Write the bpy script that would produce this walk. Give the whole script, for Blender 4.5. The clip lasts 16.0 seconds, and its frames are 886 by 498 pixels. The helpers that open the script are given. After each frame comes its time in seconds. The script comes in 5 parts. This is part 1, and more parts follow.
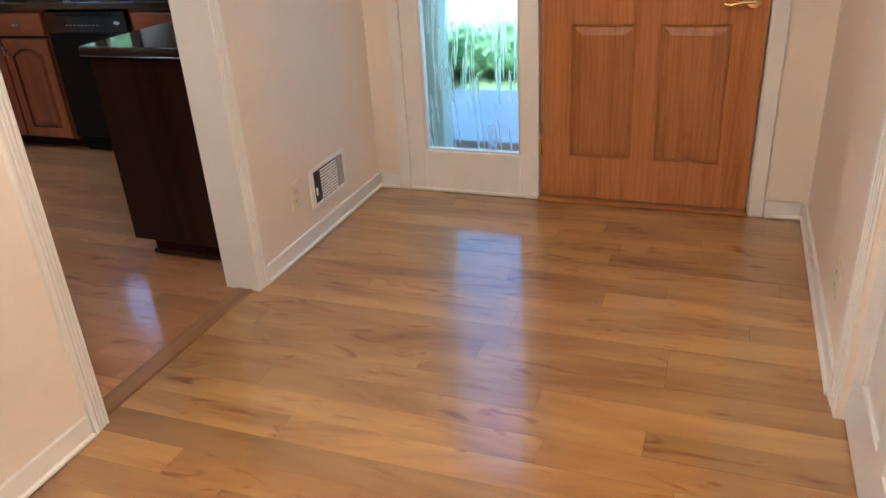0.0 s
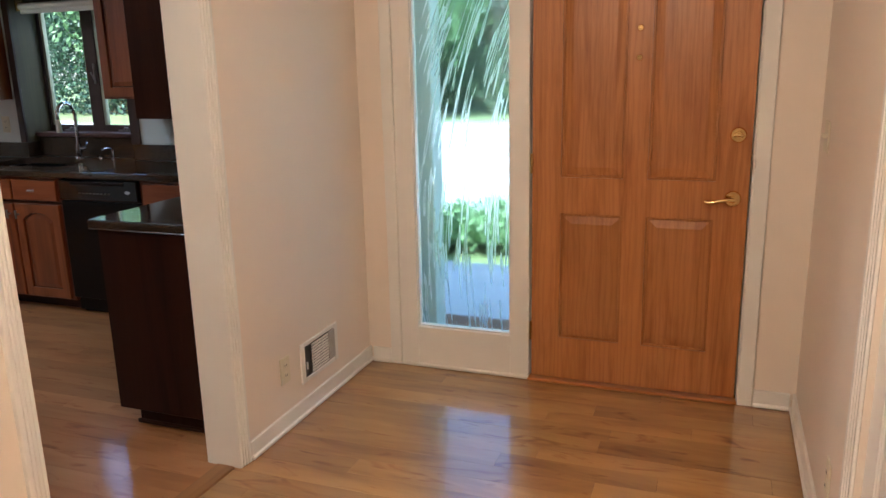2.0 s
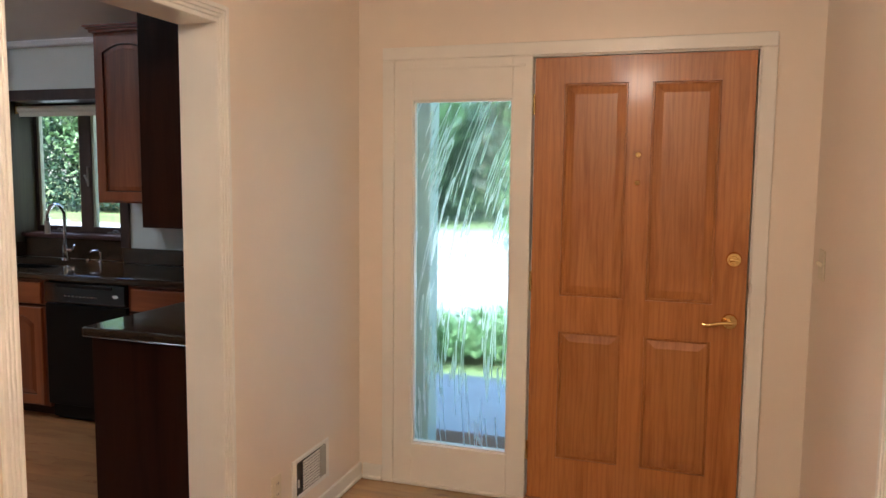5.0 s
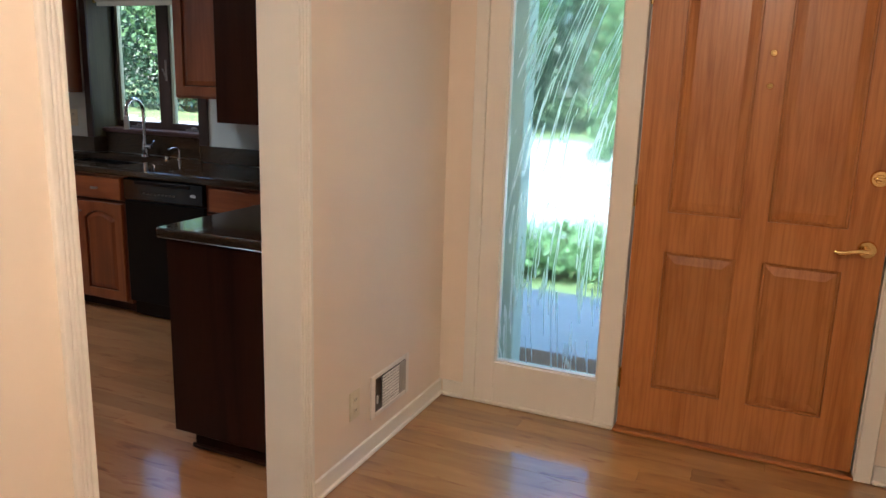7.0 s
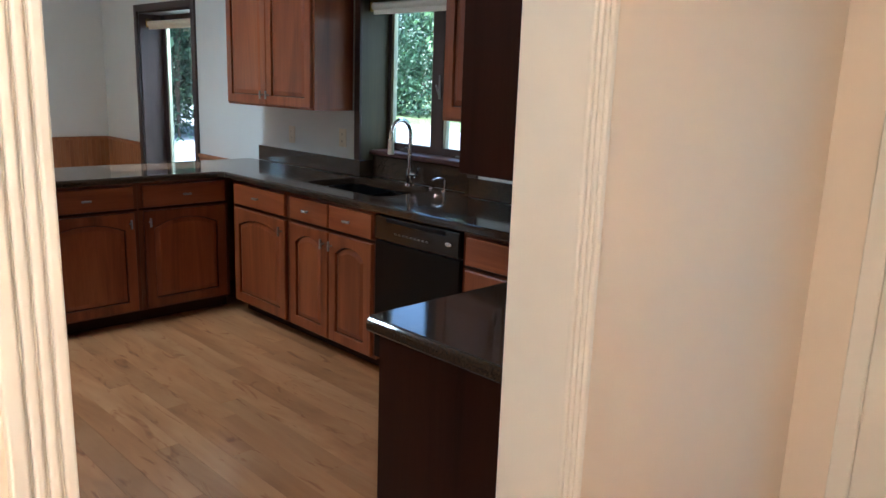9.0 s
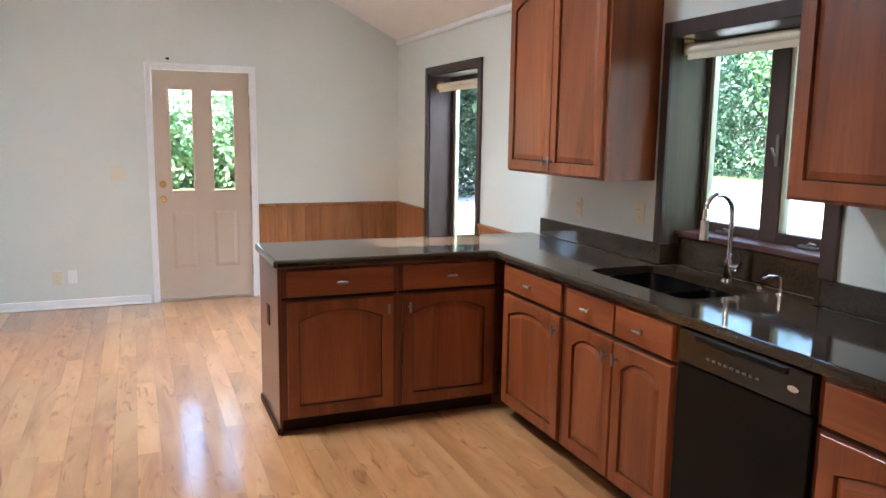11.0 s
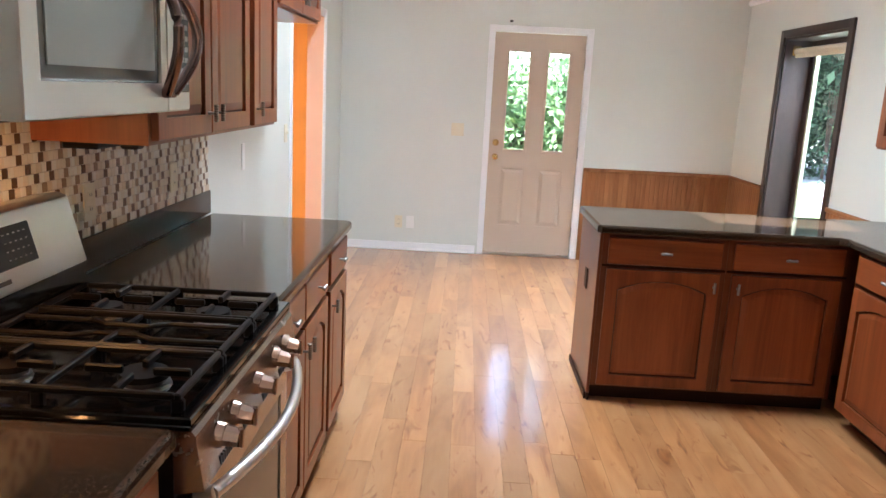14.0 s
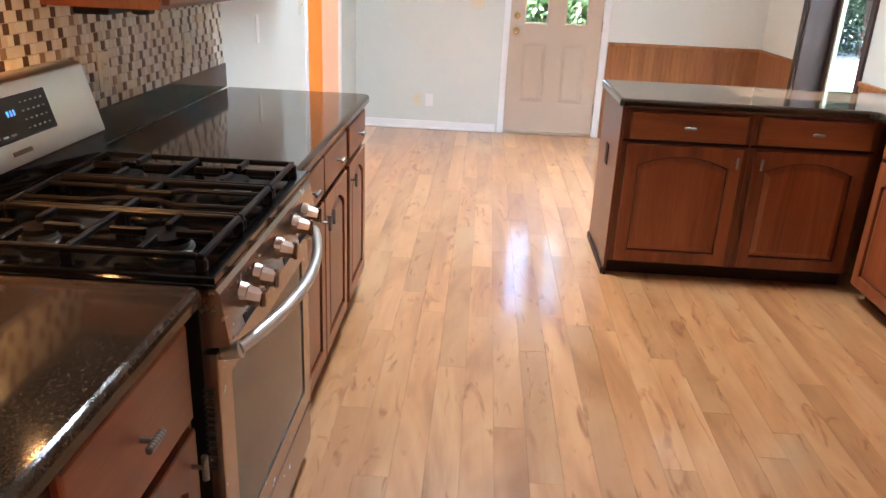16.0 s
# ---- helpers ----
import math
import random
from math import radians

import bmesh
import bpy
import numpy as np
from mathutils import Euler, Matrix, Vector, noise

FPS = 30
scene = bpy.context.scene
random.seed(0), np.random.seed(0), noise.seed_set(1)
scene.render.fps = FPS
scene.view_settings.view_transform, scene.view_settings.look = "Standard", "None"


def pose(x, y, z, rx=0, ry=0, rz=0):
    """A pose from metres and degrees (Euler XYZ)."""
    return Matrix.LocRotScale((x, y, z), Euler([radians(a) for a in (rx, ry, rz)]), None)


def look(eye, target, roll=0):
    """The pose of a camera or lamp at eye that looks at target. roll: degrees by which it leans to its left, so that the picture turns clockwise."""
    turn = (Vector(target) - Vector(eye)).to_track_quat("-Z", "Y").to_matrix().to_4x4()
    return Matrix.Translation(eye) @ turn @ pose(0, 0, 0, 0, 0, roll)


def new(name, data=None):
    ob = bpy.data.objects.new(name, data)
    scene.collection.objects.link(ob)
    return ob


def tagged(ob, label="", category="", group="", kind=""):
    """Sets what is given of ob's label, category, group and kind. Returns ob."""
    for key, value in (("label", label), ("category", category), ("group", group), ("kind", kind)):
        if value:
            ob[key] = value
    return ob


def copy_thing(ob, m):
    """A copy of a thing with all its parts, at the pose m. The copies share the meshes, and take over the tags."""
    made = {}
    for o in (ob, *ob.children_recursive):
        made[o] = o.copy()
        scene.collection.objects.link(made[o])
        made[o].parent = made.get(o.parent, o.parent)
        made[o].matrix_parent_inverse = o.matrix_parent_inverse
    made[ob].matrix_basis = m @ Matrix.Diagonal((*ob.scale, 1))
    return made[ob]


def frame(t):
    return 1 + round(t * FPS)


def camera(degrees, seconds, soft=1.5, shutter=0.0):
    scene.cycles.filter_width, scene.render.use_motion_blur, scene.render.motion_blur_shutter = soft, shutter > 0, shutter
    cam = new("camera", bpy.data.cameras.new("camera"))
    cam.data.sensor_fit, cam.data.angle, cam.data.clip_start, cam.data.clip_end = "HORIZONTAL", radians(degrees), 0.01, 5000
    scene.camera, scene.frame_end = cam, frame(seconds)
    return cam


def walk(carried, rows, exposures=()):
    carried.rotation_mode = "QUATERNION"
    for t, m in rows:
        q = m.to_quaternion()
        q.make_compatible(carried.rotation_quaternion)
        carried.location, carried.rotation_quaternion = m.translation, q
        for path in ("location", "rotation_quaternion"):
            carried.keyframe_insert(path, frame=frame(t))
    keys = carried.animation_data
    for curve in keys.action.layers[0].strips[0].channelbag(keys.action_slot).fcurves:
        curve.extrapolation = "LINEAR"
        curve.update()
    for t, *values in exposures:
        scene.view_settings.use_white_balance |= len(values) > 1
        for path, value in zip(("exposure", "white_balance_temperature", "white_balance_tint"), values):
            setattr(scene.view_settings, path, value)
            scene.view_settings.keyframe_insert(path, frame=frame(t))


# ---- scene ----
EXPOSURES = [(0, 2.0, 5050, 8), (3.5, 1.72, 5700, 10), (8, 1.75, 5500, 8), (8.5, 1.85, 5400, 7), (9.2, 2.3, 5150, 5), (11.3, 2.95, 5800, 9), (13.5, 3.0, 5870, 10), (16, 3.25, 5950, 12)]
cam = camera(60.7, 16.0)
PATH = [
    (0, (0.119, 0.158, 1.406), (-0.541, 1.834, 0.537), -3.6),
    (0.5, (0.121, 0.15, 1.421), (-0.555, 1.853, 0.62), -3.4),
    (1, (0.13, 0.15, 1.439), (-0.559, 1.896, 0.749), -2.7),
    (1.5, (0.124, 0.153, 1.468), (-0.555, 1.945, 0.897), -1.8),
    (2, (0.139, 0.149, 1.491), (-0.54, 1.971, 1.02), -1.3),
    (2.5, (0.128, 0.136, 1.512), (-0.543, 1.983, 1.141), -0.9),
    (3, (0.121, 0.125, 1.521), (-0.539, 1.993, 1.25), -0.4),
    (3.5, (0.128, 0.119, 1.534), (-0.529, 1.999, 1.349), -0.1),
    (3.7, (0.092, 0.115, 1.54), (-0.546, 2.004, 1.387), -0.2),
    (6, (-0.015, 0.103, 1.525), (-0.649, 1.973, 1.21), 0.9),
    (6.5, (-0.06, 0.158, 1.504), (-0.734, 1.999, 1.11), 1.1),
    (7, (-0.155, 0.347, 1.497), (-0.935, 2.135, 1.057), 1.8),
    (7.5, (-0.242, 0.602, 1.515), (-1.193, 2.302, 1.064), 1.6),
    (8, (-0.405, 0.841, 1.498), (-1.504, 2.454, 1.059), 1.5),
    (8.5, (-0.62, 1.075, 1.508), (-1.842, 2.597, 1.071), 1.7),
    (9, (-0.778, 1.273, 1.526), (-2.165, 2.647, 1.093), 2.0),
    (9.2, (-0.863, 1.366, 1.539), (-2.326, 2.66, 1.11), 1.4),
    (11.3, (-1.55, 1.896, 1.551), (-3.424, 2.531, 1.255), 1.0),
    (11.5, (-1.538, 1.913, 1.554), (-3.438, 2.464, 1.258), 1.0),
    (12, (-1.543, 1.911, 1.55), (-3.485, 2.275, 1.242), 0.5),
    (12.5, (-1.559, 1.876, 1.547), (-3.525, 2.08, 1.238), 1.2),
    (13, (-1.568, 1.836, 1.536), (-3.542, 1.928, 1.231), 2.1),
    (13.5, (-1.573, 1.811, 1.528), (-3.545, 1.823, 1.192), 2.7),
    (14, (-1.582, 1.797, 1.52), (-3.538, 1.754, 1.107), 2.9),
    (14.5, (-1.592, 1.788, 1.5), (-3.526, 1.725, 0.995), 3.1),
    (15, (-1.591, 1.792, 1.488), (-3.499, 1.725, 0.895), 3.1),
    (15.5, (-1.583, 1.804, 1.481), (-3.468, 1.73, 0.816), 2.8),
    (16, (-1.569, 1.807, 1.484), (-3.437, 1.728, 0.774), 2.6),
]
walk(cam, [(t, look(eye, target, roll)) for t, eye, target, roll in PATH], EXPOSURES)

# ---- world, sun, large lights ----
world = bpy.data.worlds.new("sky")
scene.world = world
world.use_nodes = True
wn = world.node_tree.nodes
sky = wn.new("ShaderNodeTexSky")
sky.sky_type = "NISHITA"
sky.sun_disc = False
sky.sun_elevation = radians(60)
sky.sun_rotation = radians(167)
world.node_tree.links.new(sky.outputs[0], wn["Background"].inputs[0])
wn["Background"].inputs[1].default_value = 0.15


def sun_lamp():
    data = bpy.data.lights.new("sun", "SUN")
    data.energy, data.angle, data.color = 5.0, radians(0.5), (1, 0.95, 0.88)
    ob = new("sun", data)
    ob.matrix_world = look((0, 0, 20), SUN_TARGET)
    return ob


SUN_TARGET = (-2.6, 11.0, 0.0)
sun_lamp()


def area_lamp(name, eye, target, sx, sy, watts, color=(1, 1, 1)):
    data = bpy.data.lights.new(name, "AREA")
    data.shape, data.size, data.size_y, data.energy, data.color = "RECTANGLE", sx, sy, watts, color
    ob = new(name, data)
    ob.matrix_world = look(eye, target)
    return ob


def disc_lamp(name, eye, target, size, watts, color):
    data = bpy.data.lights.new(name, "AREA")
    data.shape, data.size, data.energy, data.color = "DISK", size, watts, color
    ob = new(name, data)
    ob.matrix_world = look(eye, target)
    return ob


def ball_lamp(name, eye, radius, watts, color):
    data = bpy.data.lights.new(name, "POINT")
    data.shadow_soft_size, data.energy, data.color = radius, watts, color
    ob = new(name, data)
    ob.location = eye
    return ob


DAY = (0.86, 0.95, 1.0)
WARM = (1.0, 0.74, 0.52)
SOFT = (1.0, 0.84, 0.66)
BLUE_DAY = (0.62, 0.80, 1.0)
area_lamp("window_light", (-4.10, 5.05, 2.62), (-4.10, 3.0, 0.5), 1.0, 0.6, 4, DAY)
area_lamp("window_light", (-7.3, 5.05, 2.65), (-7.3, 2.6, 0.6), 1.0, 0.6, 24, DAY)
area_lamp("window_light", (-9.45, 2.43, 2.6), (-6.5, 2.43, 0.3), 0.8, 0.6, 14, DAY)
area_lamp("sidelight_light", (-1.03, 4.6, 3.6), (-1.25, 2.6, 0.0), 1.2, 0.6, 9, BLUE_DAY)
area_lamp("skylight_light", (-5.30, 1.9, 3.80), (-4.3, 2.4, 0), 0.5, 1.2, 52, DAY)
ball_lamp("foyer_light", (-0.42, 0.55, 2.27), 0.11, 19, WARM)
disc_lamp("hall_light", (-7.0, -1.3, 2.3), (-7.0, -1.3, 0), 0.3, 7, (1.0, 0.72, 0.42))
disc_lamp("hood_light", (-2.917, 0.885, 1.417), (-2.95, 0.66, 1.05), 0.03, 0.8, (1.0, 0.48, 0.16))


# ---- materials ----
def ramp(nt, stops):
    r = nt.nodes.new("ShaderNodeValToRGB")
    els = r.color_ramp.elements
    while len(els) < len(stops):
        els.new(0.5)
    for e, (p, c) in zip(els, stops):
        e.position, e.color = p, (*c, 1)
    return r


def base_mat(name, rough=0.5, metal=0.0):
    m = bpy.data.materials.new(name)
    m.use_nodes = True
    b = m.node_tree.nodes["Principled BSDF"]
    b.inputs["Roughness"].default_value = rough
    b.inputs["Metallic"].default_value = metal
    return m, m.node_tree, b


def coords(nt, scale, world_space=False, offset=False):
    """Mapped texture coordinates in metres, shifted by the object's random number if asked."""
    n, k = nt.nodes, nt.links
    if world_space:
        src = n.new("ShaderNodeNewGeometry").outputs["Position"]
    else:
        src = n.new("ShaderNodeTexCoord").outputs["Object"]
    if offset:
        info = n.new("ShaderNodeObjectInfo")
        mul = n.new("ShaderNodeVectorMath")
        mul.operation = "MULTIPLY_ADD"
        comb = n.new("ShaderNodeCombineXYZ")
        for i in range(3):
            k.new(info.outputs["Random"], comb.inputs[i])
        mul.inputs[1].default_value = (37, 53, 71)
        k.new(comb.outputs[0], mul.inputs[0])
        k.new(src, mul.inputs[2])
        src = mul.outputs[0]
    mp = n.new("ShaderNodeMapping")
    mp.inputs["Scale"].default_value = scale
    k.new(src, mp.inputs["Vector"])
    return mp.outputs[0]


def noise_tex(nt, vec, scale=1.0, detail=4.0, rough=0.55, distort=0.0):
    t = nt.nodes.new("ShaderNodeTexNoise")
    t.inputs["Scale"].default_value = scale
    t.inputs["Detail"].default_value = detail
    t.inputs["Roughness"].default_value = rough
    t.inputs["Distortion"].default_value = distort
    nt.links.new(vec, t.inputs["Vector"])
    return t.outputs["Fac"]


def bump(nt, b, height, strength=0.1, dist=0.002):
    x = nt.nodes.new("ShaderNodeBump")
    x.inputs["Strength"].default_value = strength
    x.inputs["Distance"].default_value = dist
    nt.links.new(height, x.inputs["Height"])
    nt.links.new(x.outputs[0], b.inputs["Normal"])


def plain(name, color, rough=0.5, metal=0.0, vary=0.06, scale=3.0, grain=60.0, bumpy=0.05):
    """Paint, metal or plastic with soft blotches and fine grain."""
    m, nt, b = base_mat(name, rough, metal)
    v = coords(nt, (1, 1, 1), world_space=True)
    big = noise_tex(nt, v, scale, 3)
    fine = noise_tex(nt, v, grain, 3)
    r = ramp(nt, [(0.3, tuple(c * (1 - vary) for c in color)), (0.7, tuple(min(1, c * (1 + vary)) for c in color))])
    nt.links.new(big, r.inputs[0])
    nt.links.new(r.outputs[0], b.inputs["Base Color"])
    rr = nt.nodes.new("ShaderNodeMapRange")
    rr.inputs["To Min"].default_value, rr.inputs["To Max"].default_value = rough * 0.85, min(1, rough * 1.15)
    nt.links.new(fine, rr.inputs["Value"])
    nt.links.new(rr.outputs[0], b.inputs["Roughness"])
    if bumpy:
        bump(nt, b, fine, bumpy)
    return m


def wood(name, dark, mid, light, rough=0.35, along="z", size=1.0, offset=True, knots=False, coat=0.0, contrast=1.0, rings=0.0):
    """Wood whose grain runs along one axis: broad bands, fine pores, and some dark streaks."""
    m, nt, b = base_mat(name, rough)
    k = nt.links
    st = {"x": (1.2, 14, 14), "y": (14, 1.2, 14), "z": (14, 14, 1.2)}[along]
    if knots:
        st = (2.6, 11, 11)
    v = coords(nt, tuple(s * size for s in st), world_space=True, offset=offset)
    g = 55 if knots else 160
    f = {"x": (6, g, g), "y": (g, 6, g), "z": (g, g, 6)}[along]
    vf = coords(nt, tuple(s * size for s in f), world_space=True, offset=offset)
    broad = noise_tex(nt, v, 0.55, 3 if knots else 5, 0.6, 1.6)
    fine = noise_tex(nt, vf, 1.0, 3, 0.6)
    mix = nt.nodes.new("ShaderNodeMath")
    mix.operation = "MULTIPLY_ADD"
    k.new(fine, mix.inputs[0])
    mix.inputs[1].default_value = 0.22 * contrast
    k.new(broad, mix.inputs[2])
    r = ramp(nt, [(0.38, dark), (0.56, mid), (0.78, light)])
    k.new(mix.outputs[0], r.inputs[0])
    out = r.outputs[0]
    info = nt.nodes.new("ShaderNodeObjectInfo")
    hsv = nt.nodes.new("ShaderNodeHueSaturation")
    mr = nt.nodes.new("ShaderNodeMapRange")
    mr.inputs["To Min"].default_value, mr.inputs["To Max"].default_value = (0.82, 1.13) if knots else (0.9, 1.1)
    k.new(info.outputs["Random"], mr.inputs["Value"])
    k.new(mr.outputs[0], hsv.inputs["Value"])
    k.new(out, hsv.inputs["Color"])
    out = hsv.outputs[0]
    if knots:
        vk = coords(nt, {"x": (3.4, 12, 12), "y": (8, 1.1, 8), "z": (8, 8, 1.1)}[along], world_space=True, offset=offset)
        kn = noise_tex(nt, vk, 1.0, 2, 0.6, 1.6)
        kr = ramp(nt, [(0.0, (1, 1, 1)), (0.60, (1, 1, 1)), (0.67, (0.80, 0.66, 0.54)), (0.79, (0.34, 0.19, 0.11))])
        k.new(kn, kr.inputs[0])
        mul = nt.nodes.new("ShaderNodeMix")
        mul.data_type, mul.blend_type = "RGBA", "MULTIPLY"
        mul.inputs["Factor"].default_value = 0.9
        k.new(out, mul.inputs["A"])
        k.new(kr.outputs[0], mul.inputs["B"])
        out = mul.outputs["Result"]
    k.new(out, b.inputs["Base Color"])
    rr = nt.nodes.new("ShaderNodeMapRange")
    rr.inputs["To Min"].default_value, rr.inputs["To Max"].default_value = rough * 0.8, rough * 1.25
    k.new(broad, rr.inputs["Value"])
    k.new(rr.outputs[0], b.inputs["Roughness"])
    b.inputs["Coat Weight"].default_value = coat
    b.inputs["Coat Roughness"].default_value = 0.13
    b.inputs["Coat IOR"].default_value = 1.85 if knots else 1.5
    if rings:
        vr = coords(nt, (1, 1, 0.11), world_space=True, offset=offset)
        wave = nt.nodes.new("ShaderNodeTexWave")
        wave.inputs["Scale"].default_value, wave.inputs["Distortion"].default_value = 13, 9
        wave.inputs["Detail"].default_value, wave.inputs["Detail Scale"].default_value = 3, 1.3
        k.new(vr, wave.inputs["Vector"])
        wr = ramp(nt, [(0.0, (0.60, 0.50, 0.42)), (0.35, (0.93, 0.90, 0.88)), (1.0, (1.05, 1.05, 1.05))])
        k.new(wave.outputs["Fac"], wr.inputs[0])
        ml = nt.nodes.new("ShaderNodeMix")
        ml.data_type, ml.blend_type = "RGBA", "MULTIPLY"
        ml.inputs["Factor"].default_value = rings
        k.new(out, ml.inputs["A"])
        k.new(wr.outputs[0], ml.inputs["B"])
        k.new(ml.outputs["Result"], b.inputs["Base Color"])
    if not knots:
        bump(nt, b, mix.outputs[0], 0.08, 0.0015)
    return m


def granite(name):
    m, nt, b = base_mat(name, 0.08)
    v = coords(nt, (1, 1, 1), world_space=True)
    vor = nt.nodes.new("ShaderNodeTexVoronoi")
    vor.inputs["Scale"].default_value = 380
    nt.links.new(v, vor.inputs["Vector"])
    n2 = noise_tex(nt, v, 140, 5, 0.7)
    add = nt.nodes.new("ShaderNodeMath")
    add.operation = "MULTIPLY_ADD"
    nt.links.new(vor.outputs["Distance"], add.inputs[0])
    add.inputs[1].default_value = 0.35
    nt.links.new(n2, add.inputs[2])
    r = ramp(nt, [(0.45, (0.010, 0.008, 0.006)), (0.64, (0.032, 0.022, 0.014)), (0.80, (0.052, 0.030, 0.018)), (0.95, (0.085, 0.052, 0.032))])
    nt.links.new(add.outputs[0], r.inputs[0])
    nt.links.new(r.outputs[0], b.inputs["Base Color"])
    return m


def glass(name, rough=0.0, wavy=False, tint=(1, 1, 1)):
    m, nt, b = base_mat(name, rough)
    b.inputs["Base Color"].default_value = (*tint, 1)
    b.inputs["Transmission Weight"].default_value = 1.0
    b.inputs["IOR"].default_value = 1.45
    if wavy:
        n, k = nt.nodes, nt.links
        sep, com = n.new("ShaderNodeSeparateXYZ"), n.new("ShaderNodeCombineXYZ")
        k.new(n.new("ShaderNodeNewGeometry").outputs["Position"], sep.inputs[0])

        def math_node(op, a, c):
            q = n.new("ShaderNodeMath")
            q.operation = op
            for s, val in zip(q.inputs, (a, c)):
                if isinstance(val, float):
                    s.default_value = val
                else:
                    k.new(val, s)
            return q.outputs[0]
        zc = math_node("SUBTRACT", sep.outputs["Z"], 0.55)
        bend = math_node("MULTIPLY", math_node("MULTIPLY", zc, zc), 0.16)
        k.new(math_node("SUBTRACT", sep.outputs["X"], bend), com.inputs["X"])
        k.new(math_node("MULTIPLY", sep.outputs["Z"], 0.055), com.inputs["Z"])
        h = noise_tex(nt, com.outputs[0], 40, 2, 0.55, 0.35)
        r = ramp(nt, [(0.545, (0, 0, 0)), (0.59, (1, 1, 1)), (0.635, (0, 0, 0))])
        k.new(h, r.inputs[0])
        bump(nt, b, r.outputs[0], 0.35, 0.004)
        rr = n.new("ShaderNodeMapRange")
        rr.inputs["To Min"].default_value, rr.inputs["To Max"].default_value = 0.07, 0.45
        k.new(r.outputs[0], rr.inputs["Value"])
        k.new(rr.outputs[0], b.inputs["Roughness"])
    return m


def leaf_mat(name, a, c):
    m, nt, b = base_mat(name, 0.5)
    v = nt.nodes.new("ShaderNodeNewGeometry").outputs["Random Per Island"]
    r = ramp(nt, [(0.0, a), (1.0, c)])
    nt.links.new(v, r.inputs[0])
    nt.links.new(r.outputs[0], b.inputs["Base Color"])
    b.inputs["Transmission Weight"].default_value = 0.0
    b.inputs["Subsurface Weight"].default_value = 0.0
    return m


def emit(name, color, strength):
    m, nt, b = base_mat(name, 0.4)
    b.inputs["Base Color"].default_value = (*color, 1)
    b.inputs["Emission Color"].default_value = (*color, 1)
    b.inputs["Emission Strength"].default_value = strength
    return m


WALL_FOYER = plain("cream_paint", (0.80, 0.71, 0.60), 0.45, vary=0.02, scale=1.5, bumpy=0.06)
WALL_KITCHEN = plain("pale_grey_paint", (0.68, 0.705, 0.66), 0.5, vary=0.02, scale=1.5, bumpy=0.06)
WALL_ORANGE = plain("orange_paint", (0.85, 0.56, 0.25), 0.5, vary=0.03)
# Peach colour for the jamb of the side doorway only.
PEACH = plain("peach_jamb", (0.80, 0.56, 0.43), 0.5, vary=0.03)
CEIL = plain("ceiling_white", (0.80, 0.79, 0.76), 0.8, vary=0.02, grain=120, bumpy=0.2)
WHITE = plain("white_gloss_trim", (0.80, 0.78, 0.72), 0.3, vary=0.03, bumpy=0.03)
WHITE_COOL = plain("white_trim", (0.88, 0.88, 0.89), 0.3, vary=0.03, bumpy=0.03)
PLATE = plain("ivory_plastic", (0.72, 0.66, 0.50), 0.35, vary=0.02, bumpy=0)
PLATE_W = plain("white_plastic", (0.82, 0.82, 0.80), 0.35, vary=0.02, bumpy=0)
SLOT = plain("dark_slot", (0.03, 0.03, 0.03), 0.6, vary=0.02, bumpy=0)
OAK_DOOR_Z = wood("honey_oak_upright", (0.24, 0.080, 0.015), (0.35, 0.126, 0.026), (0.44, 0.18, 0.045), 0.36, "z", 1.3, coat=0.15, contrast=1.8, rings=0.28)
OAK_DOOR_X = wood("honey_oak_level", (0.24, 0.080, 0.015), (0.35, 0.126, 0.026), (0.44, 0.18, 0.045), 0.32, "x", 1.3, coat=0.2)
CAB_Z = wood("cherry_cabinet_upright", (0.12, 0.027, 0.008), (0.205, 0.049, 0.014), (0.30, 0.084, 0.026), 0.32, "z", 0.6, coat=0.15)
CAB_H = wood("cherry_cabinet_level", (0.12, 0.027, 0.008), (0.205, 0.049, 0.014), (0.30, 0.084, 0.026), 0.32, "x", 0.6, coat=0.15)
# Near-black cherry: shade of faces turned from the windows is in the colour.
CAB_SHADED = wood("shaded_cherry", (0.012, 0.0035, 0.002), (0.020, 0.006, 0.0035), (0.03, 0.010, 0.005), 0.4, "z", 0.7)
# Near-black brown for toe kicks, drawer lines, mouldings and the outlet cover.
GROOVE = plain("near_black_brown", (0.03, 0.011, 0.006), 0.5, vary=0.1)
GLAZE = plain("brown_glaze", (0.055, 0.017, 0.008), 0.45, vary=0.1)
# Cherry darkened so that the shade between the doors sits in the frame colour.
CAB_DARKENED = wood("darkened_cherry", (0.075, 0.018, 0.007), (0.125, 0.030, 0.010), (0.18, 0.050, 0.017), 0.3, "z", 0.6, coat=0.2)
TRIM_DARK = wood("dark_brown_trim", (0.022, 0.012, 0.010), (0.04, 0.022, 0.018), (0.06, 0.035, 0.028), 0.4, "z", 0.8)
# Window brown turned olive and lighter: outdoor light on the reveal, coloured in.
TRIM_DAYLIT = wood("daylit_olive_reveal", (0.035, 0.03, 0.014), (0.07, 0.06, 0.03), (0.11, 0.095, 0.046), 0.5, "z", 0.5)
BEAD = wood("beadboard_oak", (0.20, 0.075, 0.025), (0.30, 0.12, 0.042), (0.38, 0.17, 0.065), 0.4, "z", 1.0)
FLOOR_F = wood("honey_floor", (0.24, 0.108, 0.026), (0.37, 0.19, 0.052), (0.50, 0.285, 0.09), 0.36, "x", 0.5, knots=True, coat=1.0)
